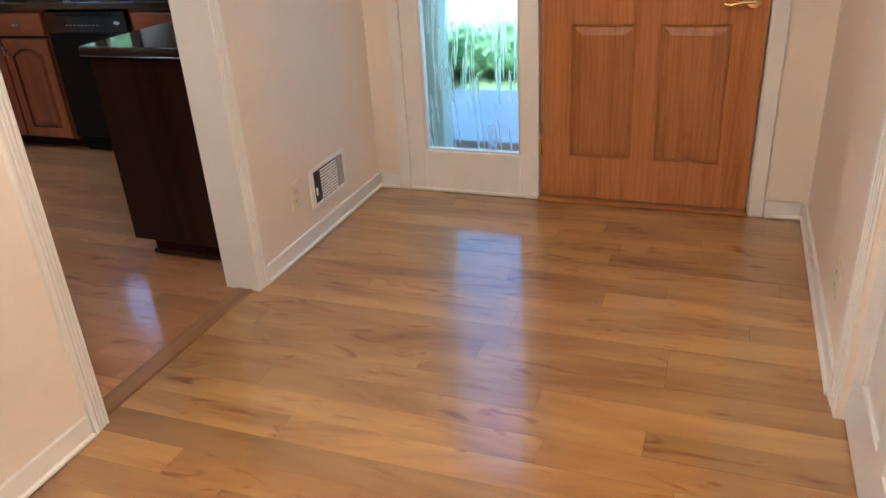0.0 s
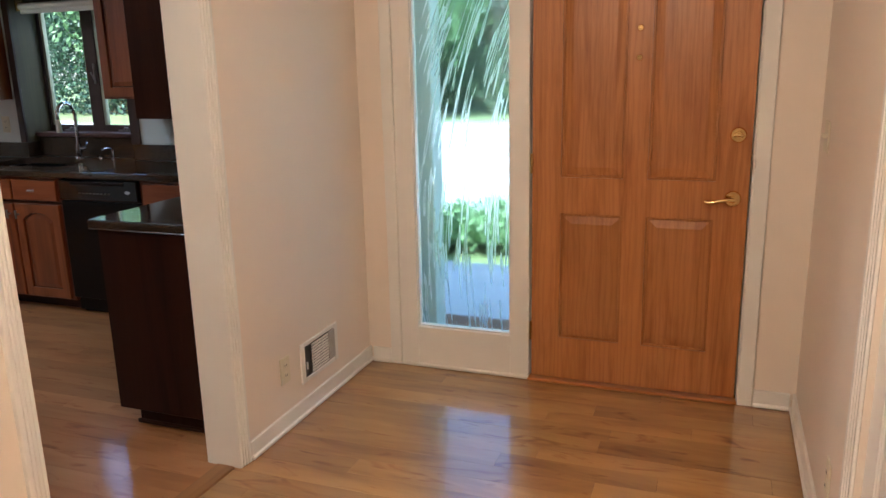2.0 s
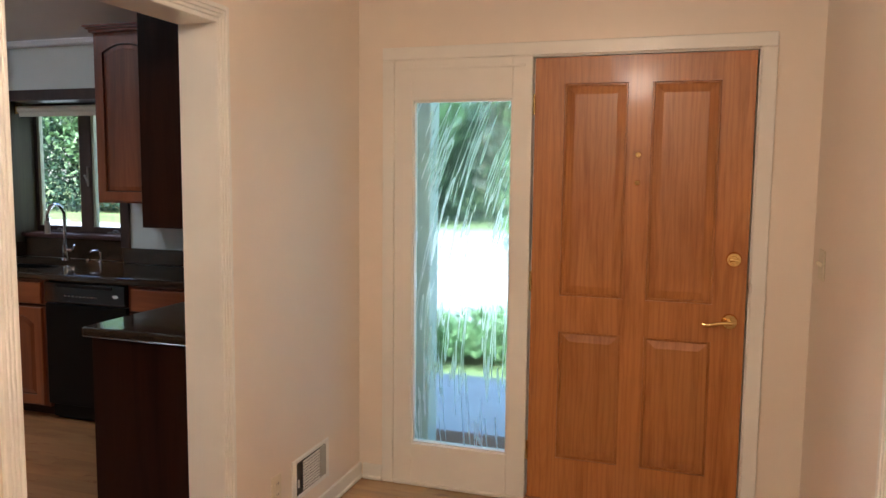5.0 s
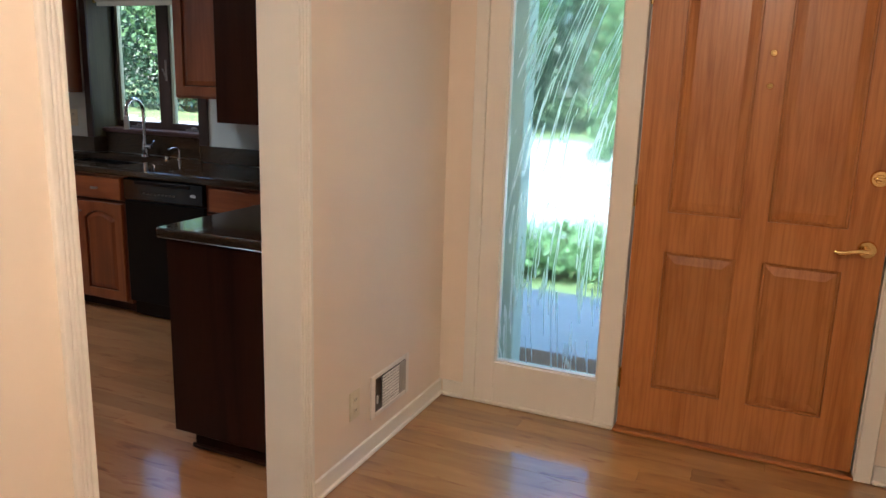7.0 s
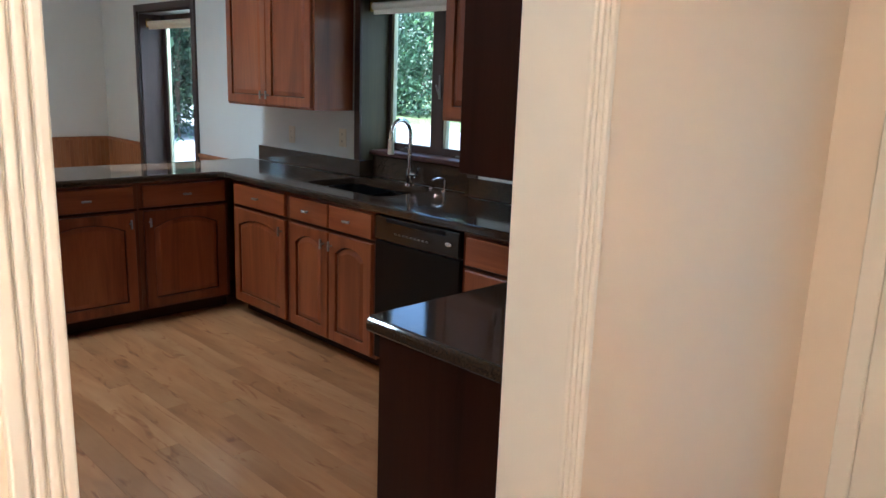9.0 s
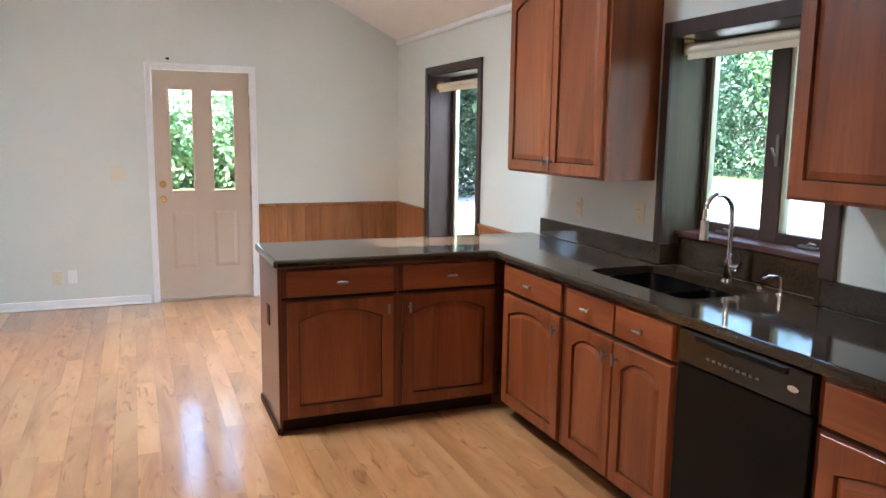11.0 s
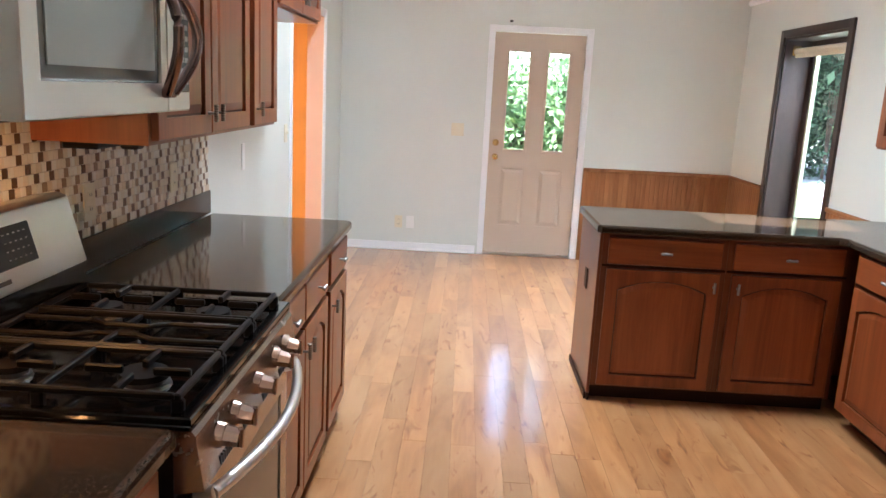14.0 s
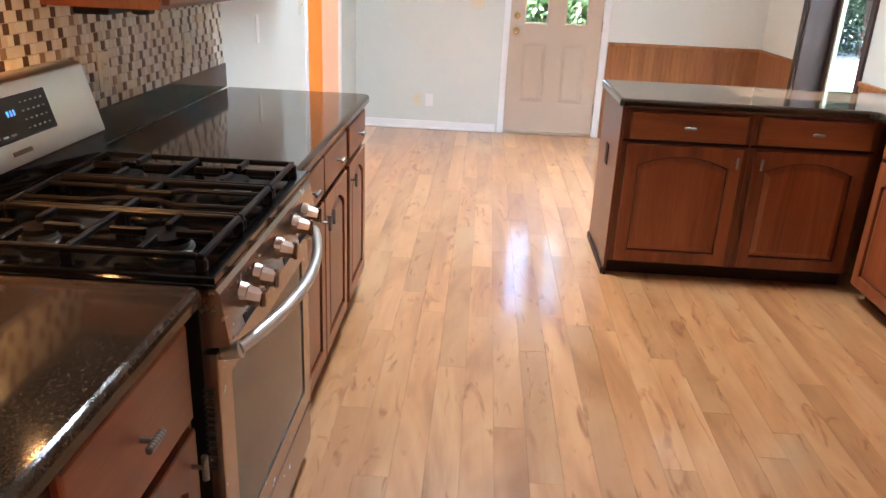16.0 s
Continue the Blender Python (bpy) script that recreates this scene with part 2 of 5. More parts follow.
FLOOR_K = wood("maple_floor", (0.31, 0.122, 0.038), (0.46, 0.205, 0.074), (0.57, 0.295, 0.125), 0.36, "x", 0.45, knots=True, coat=1.0)
SUBFLOOR = plain("dark_joint", (0.17, 0.085, 0.04), 0.7)
STONE = granite("dark_granite")
STEEL = plain("brushed_steel", (0.72, 0.70, 0.66), 0.34, 1.0, vary=0.03, grain=30, bumpy=0)
# Steel with the dark, warm reflection of cabinets and floor in its colour.
STEEL_REFLECTING = plain("steel_with_reflection", (0.40, 0.34, 0.30), 0.26, 1.0, vary=0.05, grain=30, bumpy=0)
CHROME = plain("chrome", (0.75, 0.75, 0.77), 0.08, 1.0, vary=0.02, bumpy=0)
PEWTER = plain("pewter", (0.30, 0.28, 0.26), 0.38, 1.0, vary=0.1, bumpy=0.02)
BRASS = plain("polished_brass", (0.72, 0.52, 0.22), 0.15, 1.0, vary=0.04, bumpy=0)
COPPERY = plain("rosy_steel", (0.40, 0.29, 0.24), 0.22, 1.0, vary=0.05, bumpy=0)
BLACK_GLOSS = plain("black_enamel", (0.0025, 0.0022, 0.0022), 0.1, vary=0.1, bumpy=0)
BLACK_MATT = plain("black_iron", (0.007, 0.0055, 0.005), 0.4, vary=0.15, bumpy=0.1)
BLACK_PLASTIC = plain("black_plastic", (0.0016, 0.0016, 0.0018), 0.3, vary=0.1, bumpy=0)
DARK_GLASS = plain("oven_glass", (0.10, 0.09, 0.075), 0.06, vary=0.05, bumpy=0)
MW_GLASS = plain("microwave_glass", (0.16, 0.17, 0.16), 0.1, 0.4, vary=0.05, bumpy=0)
BEIGE_DOOR = plain("beige_door_paint", (0.56, 0.45, 0.35), 0.45, vary=0.02, bumpy=0.04)
SHADE = plain("cream_blind", (0.70, 0.64, 0.50), 0.8, vary=0.04, bumpy=0.1)
GLASS = glass("clear_glass")
GLASS_WAVY = glass("reeded_glass", 0.03, True, (0.80, 0.97, 0.96))
GROUT = plain("grout", (0.62, 0.55, 0.45), 0.8, vary=0.05)
GRASS = plain("lawn", (0.17, 0.23, 0.09), 0.9, vary=0.35, scale=0.7, grain=9, bumpy=0.6)
CONCRETE = plain("concrete", (0.42, 0.42, 0.43), 0.85, vary=0.12, scale=2, bumpy=0.3)
# Pale grey for the driveway, and for lawn whose sun glare is coloured in.
PALE_GROUND = plain("pale_sheet", (0.46, 0.47, 0.48), 0.85, vary=0.2, scale=1, bumpy=0.3)
BARK = plain("bark", (0.10, 0.07, 0.05), 0.9, vary=0.4, scale=6, bumpy=0.6)
LEAF = leaf_mat("leaves", (0.018, 0.052, 0.028), (0.065, 0.135, 0.068))
LEAF_BRIGHT = leaf_mat("bright_leaves", (0.08, 0.17, 0.06), (0.24, 0.38, 0.17))
DECK = wood("deck_board", (0.28, 0.13, 0.06), (0.40, 0.20, 0.09), (0.5, 0.28, 0.14), 0.6, "y", 1.0)
SIDING = plain("white_siding", (0.7, 0.72, 0.70), 0.6, vary=0.05)
POST_PAINT = plain("pale_green_paint", (0.50, 0.58, 0.54), 0.6, vary=0.08)
BULB = emit("lit_bulb", (1.0, 0.86, 0.66), 1.2)
LENS = emit("lit_lens", (1.0, 0.6, 0.25), 0.8)
BLUE = emit("blue_digits", (0.06, 0.28, 1.0), 0.09)

for dull in (BLACK_PLASTIC, CAB_SHADED, GROOVE, BLACK_MATT):
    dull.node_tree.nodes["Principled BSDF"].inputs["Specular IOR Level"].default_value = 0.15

# ---- builders ----
def box(bm, x0, y0, z0, x1, y1, z1, bev=0.0, seg=1):
    r = bmesh.ops.create_cube(bm, size=1.0)
    vs = r["verts"]
    sx, sy, sz = abs(x1 - x0), abs(y1 - y0), abs(z1 - z0)
    bmesh.ops.scale(bm, vec=(sx, sy, sz), verts=vs)
    bmesh.ops.translate(bm, vec=((x0 + x1) / 2, (y0 + y1) / 2, (z0 + z1) / 2), verts=vs)
    if bev:
        es = list({e for v in vs for e in v.link_edges})
        bmesh.ops.bevel(bm, geom=es, offset=min(bev, sx * 0.45, sy * 0.45, sz * 0.45), segments=seg, affect="EDGES", profile=0.5)


def boxes(*rows, bev=0.0, seg=1):
    bm = bmesh.new()
    for r in rows:
        box(bm, *r, bev=bev, seg=seg)
    return bm


def tube(bm, a, b, r, r2=None, seg=14):
    """A round bar from a to b."""
    a, b = Vector(a), Vector(b)
    d = b - a
    m = Matrix.Translation((a + b) / 2) @ d.to_track_quat("Z", "Y").to_matrix().to_4x4()
    bmesh.ops.create_cone(bm, cap_ends=True, segments=seg, radius1=r, radius2=r if r2 is None else r2, depth=d.length, matrix=m)


def pipe(bm, pts, r, seg=10):
    """A bent round bar through points."""
    pts = [Vector(p) for p in pts]
    rings = []
    up = Vector((0.13, 0.21, 0.97)).normalized()
    for i, p in enumerate(pts):
        d = (pts[min(i + 1, len(pts) - 1)] - pts[max(i - 1, 0)]).normalized()
        u = d.cross(up).normalized()
        w = d.cross(u)
        rings.append([bm.verts.new(p + r * (u * math.cos(2 * math.pi * j / seg) + w * math.sin(2 * math.pi * j / seg))) for j in range(seg)])
    for a, b in zip(rings, rings[1:]):
        for j in range(seg):
            bm.faces.new((a[j], a[(j + 1) % seg], b[(j + 1) % seg], b[j]))
    bm.faces.new(rings[0][::-1])
    bm.faces.new(rings[-1])


def ring(bm, outer, inner, y0, y1, cham=0.003):
    """A flat frame between two outlines in x and z, front at y0, with a chamfered outer edge."""
    cx0, cx1 = min(p[0] for p in outer), max(p[0] for p in outer)
    cz0, cz1 = min(p[1] for p in outer), max(p[1] for p in outer)
    shrink = [(min(max(x, cx0 + cham), cx1 - cham), min(max(z, cz0 + cham), cz1 - cham)) for x, z in outer]
    mk = lambda pts, y: [bm.verts.new((x, y, z)) for x, z in pts]
    of, om, ob = mk(shrink, y0), mk(outer, y0 + cham), mk(outer, y1)
    nf, nb = mk(inner, y0), mk(inner, y1)
    for a, c in ((of, om), (om, ob), (nb, nf)):
        for i in range(len(a)):
            k = (i + 1) % len(a)
            bm.faces.new((a[i], a[k], c[k], c[i]))
    for lo, hi in ((of, nf), (ob, nb)):
        es = []
        for lp in (lo, hi):
            for i in range(len(lp)):
                p, q = lp[i], lp[(i + 1) % len(lp)]
                es.append(bm.edges.get((p, q)) or bm.edges.new((p, q)))
        bmesh.ops.triangle_fill(bm, use_beauty=True, use_dissolve=False, edges=es)


def prism(bm, poly, y0, y1):
    """A polygon in x and z, pushed from y0 to y1."""
    a = [bm.verts.new((x, y0, z)) for x, z in poly]
    b = [bm.verts.new((x, y1, z)) for x, z in poly]
    bm.faces.new(a)
    bm.faces.new(b[::-1])
    n = len(poly)
    for i in range(n):
        bm.faces.new((a[i], b[i], b[(i + 1) % n], a[(i + 1) % n]))


def slab(bm, poly, z0, z1):
    """A polygon in x and y, pushed from z0 to z1."""
    a = [bm.verts.new((x, y, z0)) for x, y in poly]
    b = [bm.verts.new((x, y, z1)) for x, y in poly]
    bm.faces.new(a)
    bm.faces.new(b[::-1])
    n = len(poly)
    for i in range(n):
        bm.faces.new((a[i], b[i], b[(i + 1) % n], a[(i + 1) % n]))


def finish(bm, name, material, smooth=False):
    bmesh.ops.recalc_face_normals(bm, faces=bm.faces)
    me = bpy.data.meshes.new(name)
    bm.to_mesh(me)
    bm.free()
    me.materials.append(material)
    if smooth:
        me.polygons.foreach_set("use_smooth", [True] * len(me.polygons))
        me.set_sharp_from_angle(angle=radians(40))
    return me


def part(name, bm, material, parent=None, label="", smooth=False, m=None):
    ob = new(name, finish(bm, name, material, smooth))
    if parent is not None:
        ob.parent = parent
    if m is not None:
        ob.matrix_basis = m
    if label:
        ob["label"] = label
    return ob


def thing(name, m, label, category, group=""):
    ob = new(name)
    ob.empty_display_size = 0.1
    ob.matrix_basis = m
    return tagged(ob, label, category, group)


def structure(name, bm, material, label="", category="", smooth=False):
    ob = part(name, bm, material, None, "", smooth)
    return tagged(ob, label or name.replace("_", " "), category or name.split("_")[0], kind="structure")


# ---- plan ----
FX0, FX1, FY0, FY1, FH = -1.534, 0.50, -2.2, 3.512, 2.46      # entry hall
KX0, KX1, KY0, KY1 = -8.65, -1.668, 0.63, 4.26               # kitchen
OY0, OY1, OZ = 1.506, 2.342, 2.035                            # opening between them
SLOPE, EAVE = 0.49, 2.41


def ceil_z(y):
    return EAVE + SLOPE * (KY1 - y)


# ---- floors ----
structure("floor", boxes((KX0 - 0.1, FY0 - 0.1, -0.12, FX1 + 0.1, KY1 + 0.1, -0.012)), SUBFLOOR, "dark subfloor under the wooden planks", "floor")

# ---- entry hall walls ----
wall_front = structure("wall_front", boxes(
    (FX0, FY1, 0, -1.345, FY1 + 0.16, 2.075), (0.272, FY1, 0, FX1 + 0.12, FY1 + 0.16, 2.075), (FX0, FY1, 2.075, FX1 + 0.12, FY1 + 0.16, FH)),
    WALL_FOYER, "cream painted wall round the front door", "wall")
structure("wall_inner", boxes(
    (KX1, FY0, 0, FX0, OY0 - 0.012, 4.4), (KX1, OY1 + 0.012, 0, FX0, KY1, 4.4), (KX1, OY0 - 0.012, OZ + 0.012, FX0, OY1 + 0.012, 4.4)),
    WALL_FOYER, "cream painted wall with a cased opening to the kitchen", "wall")
structure("wall_inner_kitchen_side", boxes(
    (KX1 - 0.004, KY0, 0, KX1, OY0 - 0.012, 4.4), (KX1 - 0.004, OY1 + 0.012, 0, KX1, KY1, 4.4), (KX1 - 0.004, OY0 - 0.012, OZ + 0.012, KX1, OY1 + 0.012, 4.4)),
    WALL_KITCHEN, "pale grey plaster on the kitchen side of the wall", "wall")
CY0, CY1 = 1.26, 2.10
structure("wall_east", boxes(
    (FX1, CY1, 0, FX1 + 0.12, FY1, FH), (FX1, FY0, 0, FX1 + 0.12, CY0, FH), (FX1, CY0, 2.05, FX1 + 0.12, CY1, FH), (FX1 + 0.12, CY0 - 0.1, 0, FX1 + 0.2, CY1 + 0.1, 2.2)),
    WALL_FOYER, "cream painted wall beside the closet door", "wall")
structure("wall_rear", boxes((KX1, FY0 - 0.12, 0, FX1 + 0.12, FY0, FH)), WALL_FOYER, "cream painted rear wall", "wall")
structure("ceiling", boxes((FX0, FY0, FH, FX1 + 0.12, FY1 + 0.16, FH + 0.1)), CEIL, "white plaster ceiling", "ceiling")

# ---- kitchen walls ----
WX0, WX1, WZ0, WZ1 = -4.565, -3.60, 0.915, 2.02      # sink window
SX0, SX1, SZ0, SZ1 = -7.795, -6.76, 0.35, 2.04       # tall window
structure("wall_north", boxes(
    (KX0 - 0.16, KY1, 0, SX0, KY1 + 0.16, 2.6), (SX0, KY1, 0, SX1, KY1 + 0.16, SZ0), (SX0, KY1, SZ1, SX1, KY1 + 0.16, 2.6),
    (SX1, KY1, 0, WX0, KY1 + 0.16, 2.6), (WX0, KY1, 0, WX1, KY1 + 0.16, WZ0 - 0.04), (WX0, 4.367, WZ0 - 0.04, WX1, 4.52, 1.054), (WX0, KY1, WZ1, WX1, KY1 + 0.16, 2.6), (WX1, KY1, 0, FX0, KY1 + 0.16, 2.6)),
    WALL_KITCHEN, "pale grey kitchen wall with two dark framed windows", "wall")
BY0, BY1, BZ = 2.005, 2.855, 2.065
structure("wall_west", boxes(
    (KX0 - 0.14, KY0 - 2.5, 0, KX0, BY0, 4.5), (KX0 - 0.14, BY1, 0, KX0, KY1, 4.5), (KX0 - 0.14, BY0, BZ, KX0, BY1, 4.5)),
    WALL_KITCHEN, "pale grey kitchen wall with the back door", "wall")
DX0, DX1, DZ = -7.78, -6.66, 2.04
structure("wall_south", boxes(
    (KX0, KY0 - 0.12, 0, DX0, KY0, 4.4), (DX1, KY0 - 0.12, 0, KX1, KY0, 4.4), (DX0, KY0 - 0.12, DZ, DX1, KY0, 2.36), (DX0, KY0 - 0.12, 2.86, DX1, KY0, 4.4)),
    WALL_KITCHEN, "pale grey kitchen wall with an open doorway", "wall")
structure("wall_hall", boxes((KX0, -1.9, 0, -5.4, -1.8, 3.0), (-5.4, -1.9, 0, -5.3, KY0 - 0.12, 3.0), (KX0, -1.8, 0, KX0 + 0.03, KY0 - 0.124, 3.0), (KX0 + 0.03, KY0 - 0.135, 0, DX0 - 0.07, KY0 - 0.124, 2.95)),
    WALL_ORANGE, "orange painted walls of the side hall", "wall")
structure("ceiling_hall", boxes((KX0, -1.9, 2.95, -5.3, KY0 - 0.12, 3.0)), CEIL, "white hall ceiling", "ceiling")

# sloping ceiling with a skylight opening
KSX0, KSX1, KSY0, KSY1 = -5.45, -5.10, 1.45, 2.60


def sloped(rows, t=0.12):
    bm = bmesh.new()
    for x0, y0, x1, y1 in rows:
        lo = [(x0, y0, ceil_z(y0)), (x1, y0, ceil_z(y0)), (x1, y1, ceil_z(y1)), (x0, y1, ceil_z(y1))]
        a = [bm.verts.new(p) for p in lo]
        b = [bm.verts.new((x, y, z + t)) for x, y, z in lo]
        bm.faces.new(a)
        bm.faces.new(b[::-1])
        for i in range(4):
            bm.faces.new((a[i], a[(i + 1) % 4], b[(i + 1) % 4], b[i]))
    return bm


structure("ceiling_kitchen", sloped([(KX0 - 0.1, KY0 - 0.12, KSX0, KY1 + 0.1), (KSX1, KY0 - 0.12, FX0, KY1 + 0.1), (KSX0, KY0 - 0.12, KSX1, KSY0), (KSX0, KSY1, KSX1, KY1 + 0.1)]),
          CEIL, "white sloping kitchen ceiling", "ceiling")

# ---- trim ----
def trim(name, material, label, *rows, bev=0.004):
    return structure(name, boxes(*rows, bev=bev), material, label, "trim")


def baseboard(name, material, label, *rows):
    """Rows of x0, y0, x1, y1 with the top bead and the shoe moulding."""
    bm = bmesh.new()
    for x0, y0, x1, y1, nx, ny in rows:
        box(bm, x0, y0, 0, x1 + 0.013 * nx if nx else x1, y1 + 0.013 * ny if ny else y1, 0.078, 0.003)
        box(bm, x0, y0, 0, x1 + 0.024 * nx if nx else x1, y1 + 0.024 * ny if ny else y1, 0.018, 0.005)
    return structure(name, bm, material, label, "baseboard")


baseboard("baseboard", WHITE, "white painted baseboard in the entry hall",
          (FX0, OY1 + 0.065, FX0, FY1, 1, 0), (FX0, FY0, FX0, OY0 - 0.065, 1, 0),
          (FX1, CY1 + 0.10, FX1, FY1, -1, 0), (FX1, FY0, FX1, CY0 - 0.10, -1, 0),
          (0.328, FY1, FX1 - 0.024, FY1, 0, -1), (FX0 + 0.024, FY1, -1.406, FY1, 0, -1))
baseboard("baseboard_kitchen", WHITE_COOL, "white baseboard along the back wall",
          (KX0, KY0, KX0, BY0 - 0.065, 1, 0), (KX0 + 0.024, KY0, DX0 - 0.07, KY0, 0, 1), (DX1 + 0.02, KY0, -4.96, KY0, 0, 1))


def casing(name, material, label, axis, wall, side, a0, a1, top, w=0.062, t=0.016):
    """A moulded casing round an opening: two uprights and a head, each a flat with two beads."""
    bm = bmesh.new()

    def strip(u0, u1, z0, z1, d):
        lo, hi = sorted((wall, wall + side * d))
        if axis == "x":
            box(bm, lo, u0, z0, hi, u1, z1, 0.003, 2)
        else:
            box(bm, u0, lo, z0, u1, hi, z1, 0.003, 2)
    steps = ((0.0, 0.20, 0.62), (0.20, 0.27, 0.40), (0.27, 0.43, 0.72), (0.43, 0.50, 0.50), (0.50, 0.66, 0.85), (0.66, 0.73, 0.62), (0.73, 1.0, 1.0))
    for s, u in ((-1, a0), (1, a1)):
        for f0, f1, d in steps:
            q0, q1 = sorted((u + s * w * f0, u + s * w * f1))
            strip(q0, q1, 0, top + w * f1 - 0.001, t * d)
    for f0, f1, d in steps:
        strip(a0 - w * f0, a1 + w * f0, top + w * f0, top + w * f1, t * d)
    return structure(name, bm, material, label, "trim")


casing("trim_opening", WHITE, "white moulded casing round the kitchen opening", "x", FX0, 1, OY0, OY1, OZ)
casing("trim_opening_kitchen", WHITE, "white moulded casing on the kitchen side", "x", KX1 - 0.004, -1, OY0, OY1, OZ)
structure("jamb_opening", boxes((KX1 - 0.006, OY0 - 0.012, 0, FX0 + 0.002, OY0, OZ), (KX1 - 0.006, OY1, 0, FX0 + 0.002, OY1 + 0.012, OZ), (KX1 - 0.006, OY0 - 0.012, OZ, FX0 + 0.002, OY1 + 0.012, OZ + 0.012)),
          WHITE, "white painted jamb of the kitchen opening", "trim")
casing("trim_closet", WHITE, "white casing round the closet door", "x", FX1, -1, CY0, CY1, 2.05, 0.10)
trim("trim_front_door", WHITE, "white casing beside and over the front door",
     (0.263, FY1 - 0.02, 0, 0.326, FY1, 2.066), (-1.405, FY1 - 0.02, 2.066, 0.326, FY1, 2.125), (-1.405, FY1 - 0.018, 0, -1.347, FY1, 2.066))
trim("jamb_front_door", WHITE, "white front door frame", (0.258, FY1, 0, 0.272, FY1 + 0.14, 2.075), (-0.685, FY1, 2.06, 0.258, FY1 + 0.14, 2.075), bev=0)
trim("stop_front_door", WHITE, "white stop strips behind the front door", (0.235, FY1 + 0.052, 0, 0.258, FY1 + 0.07, 2.06), (-0.685, FY1 + 0.052, 0, -0.66, FY1 + 0.07, 2.06), (-0.66, FY1 + 0.052, 2.035, 0.235, FY1 + 0.07, 2.06), bev=0)
structure("threshold", boxes((-0.685, FY1 - 0.03, 0, 0.263, FY1 + 0.14, 0.016), bev=0.005), OAK_DOOR_X, "worn wooden front door threshold", "threshold")
casing("trim_back_door", WHITE_COOL, "white casing round the back door", "x", KX0, 1, BY0 + 0.012, BY1 - 0.012, 2.055, 0.055)
trim("jamb_back_door", WHITE_COOL, "white back door frame", (KX0 - 0.13, BY0, 0, KX0, BY0 + 0.012, 2.055), (KX0 - 0.13, BY1 - 0.012, 0, KX0, BY1, 2.055), (KX0 - 0.13, BY0, 2.055, KX0, BY1, 2.065), bev=0)
casing("trim_doorway", WHITE_COOL, "white casing round the side doorway", "y", KY0, 1, DX0 + 0.012, DX1 - 0.012, DZ - 0.01, 0.06)
trim("jamb_doorway", PEACH, "peach coloured jamb of the side doorway", (DX0, KY0 - 0.13, 0, DX0 + 0.012, KY0, DZ - 0.01), (DX1 - 0.012, KY0 - 0.13, 0, DX1, KY0, DZ - 0.01), (DX0, KY0 - 0.13, DZ - 0.01, DX1, KY0, DZ), bev=0)
trim("sill_transom", WHITE_COOL, "white sill of the high opening over the doorway", (DX0, KY0 - 0.13, 2.36, DX1, KY0 + 0.012, 2.375), bev=0.002)
trim("crown", WHITE_COOL, "white crown moulding under the sloping ceiling", (KX0, KY1 - 0.03, EAVE - 0.045, FX0 - 0.13, KY1, EAVE + 0.004), bev=0.012)
structure("threshold_kitchen", boxes((-1.635, OY0, -0.012, -1.555, OY1, 0.007), bev=0.004), wood("threshold_oak", (0.12, 0.05, 0.014), (0.20, 0.09, 0.027), (0.28, 0.14, 0.05), 0.3, "y", 0.8), "oak threshold strip between the two floors", "threshold")


# ---- doors ----
def panel_leaf(name, w, z0, z1, t, frames, upright, level, parent, label=""):
    """A framed door leaf: x across from 0, y from 0 (face) back to t. frames: openings x0, z0, x1, z1 for raised panels."""
    bm = bmesh.new()
    d = 0.012
    box(bm, 0, d, z0, w, t, z1)
    xs = sorted({0, w, *[f[0] for f in frames], *[f[2] for f in frames]})
    zs = sorted({z0, z1, *[f[1] for f in frames], *[f[3] for f in frames]})
    for i in range(len(xs) - 1):
        run = None
        for j in range(len(zs) - 1):
            cx, cz = (xs[i] + xs[i + 1]) / 2, (zs[j] + zs[j + 1]) / 2
            inside = any(f[0] < cx < f[2] and f[1] < cz < f[3] for f in frames)
            if not inside:
                if run is None:
                    run = zs[j]
            elif run is not None:
                box(bm, xs[i], 0, run, xs[i + 1], d, zs[j])
                run = None
        if run is not None:
            box(bm, xs[i], 0, run, xs[i + 1], d, zs[-1])
    leaf = part(name, bm, upright, parent, label)
    for f in frames:
        bmp = bmesh.new()
        raised(bmp, [(f[0] + 0.012, f[1] + 0.012), (f[2] - 0.012, f[1] + 0.012), (f[2] - 0.012, f[3] - 0.012), (f[0] + 0.012, f[3] - 0.012)], 0.011, 0.003, 0.035)
        bev = 0.012
        part("panel", bmp, level, leaf)
        bmm = bmesh.new()
        for q in ((f[0], f[1], f[0] + bev, f[3]), (f[2] - bev, f[1], f[2], f[3]), (f[0] + bev, f[1], f[2] - bev, f[1] + bev), (f[0] + bev, f[3] - bev, f[2] - bev, f[3])):
            box(bmm, q[0], 0.004, q[1], q[2], 0.012, q[3], 0.0035)
        part("moulding", bmm, upright, leaf)
    return leaf


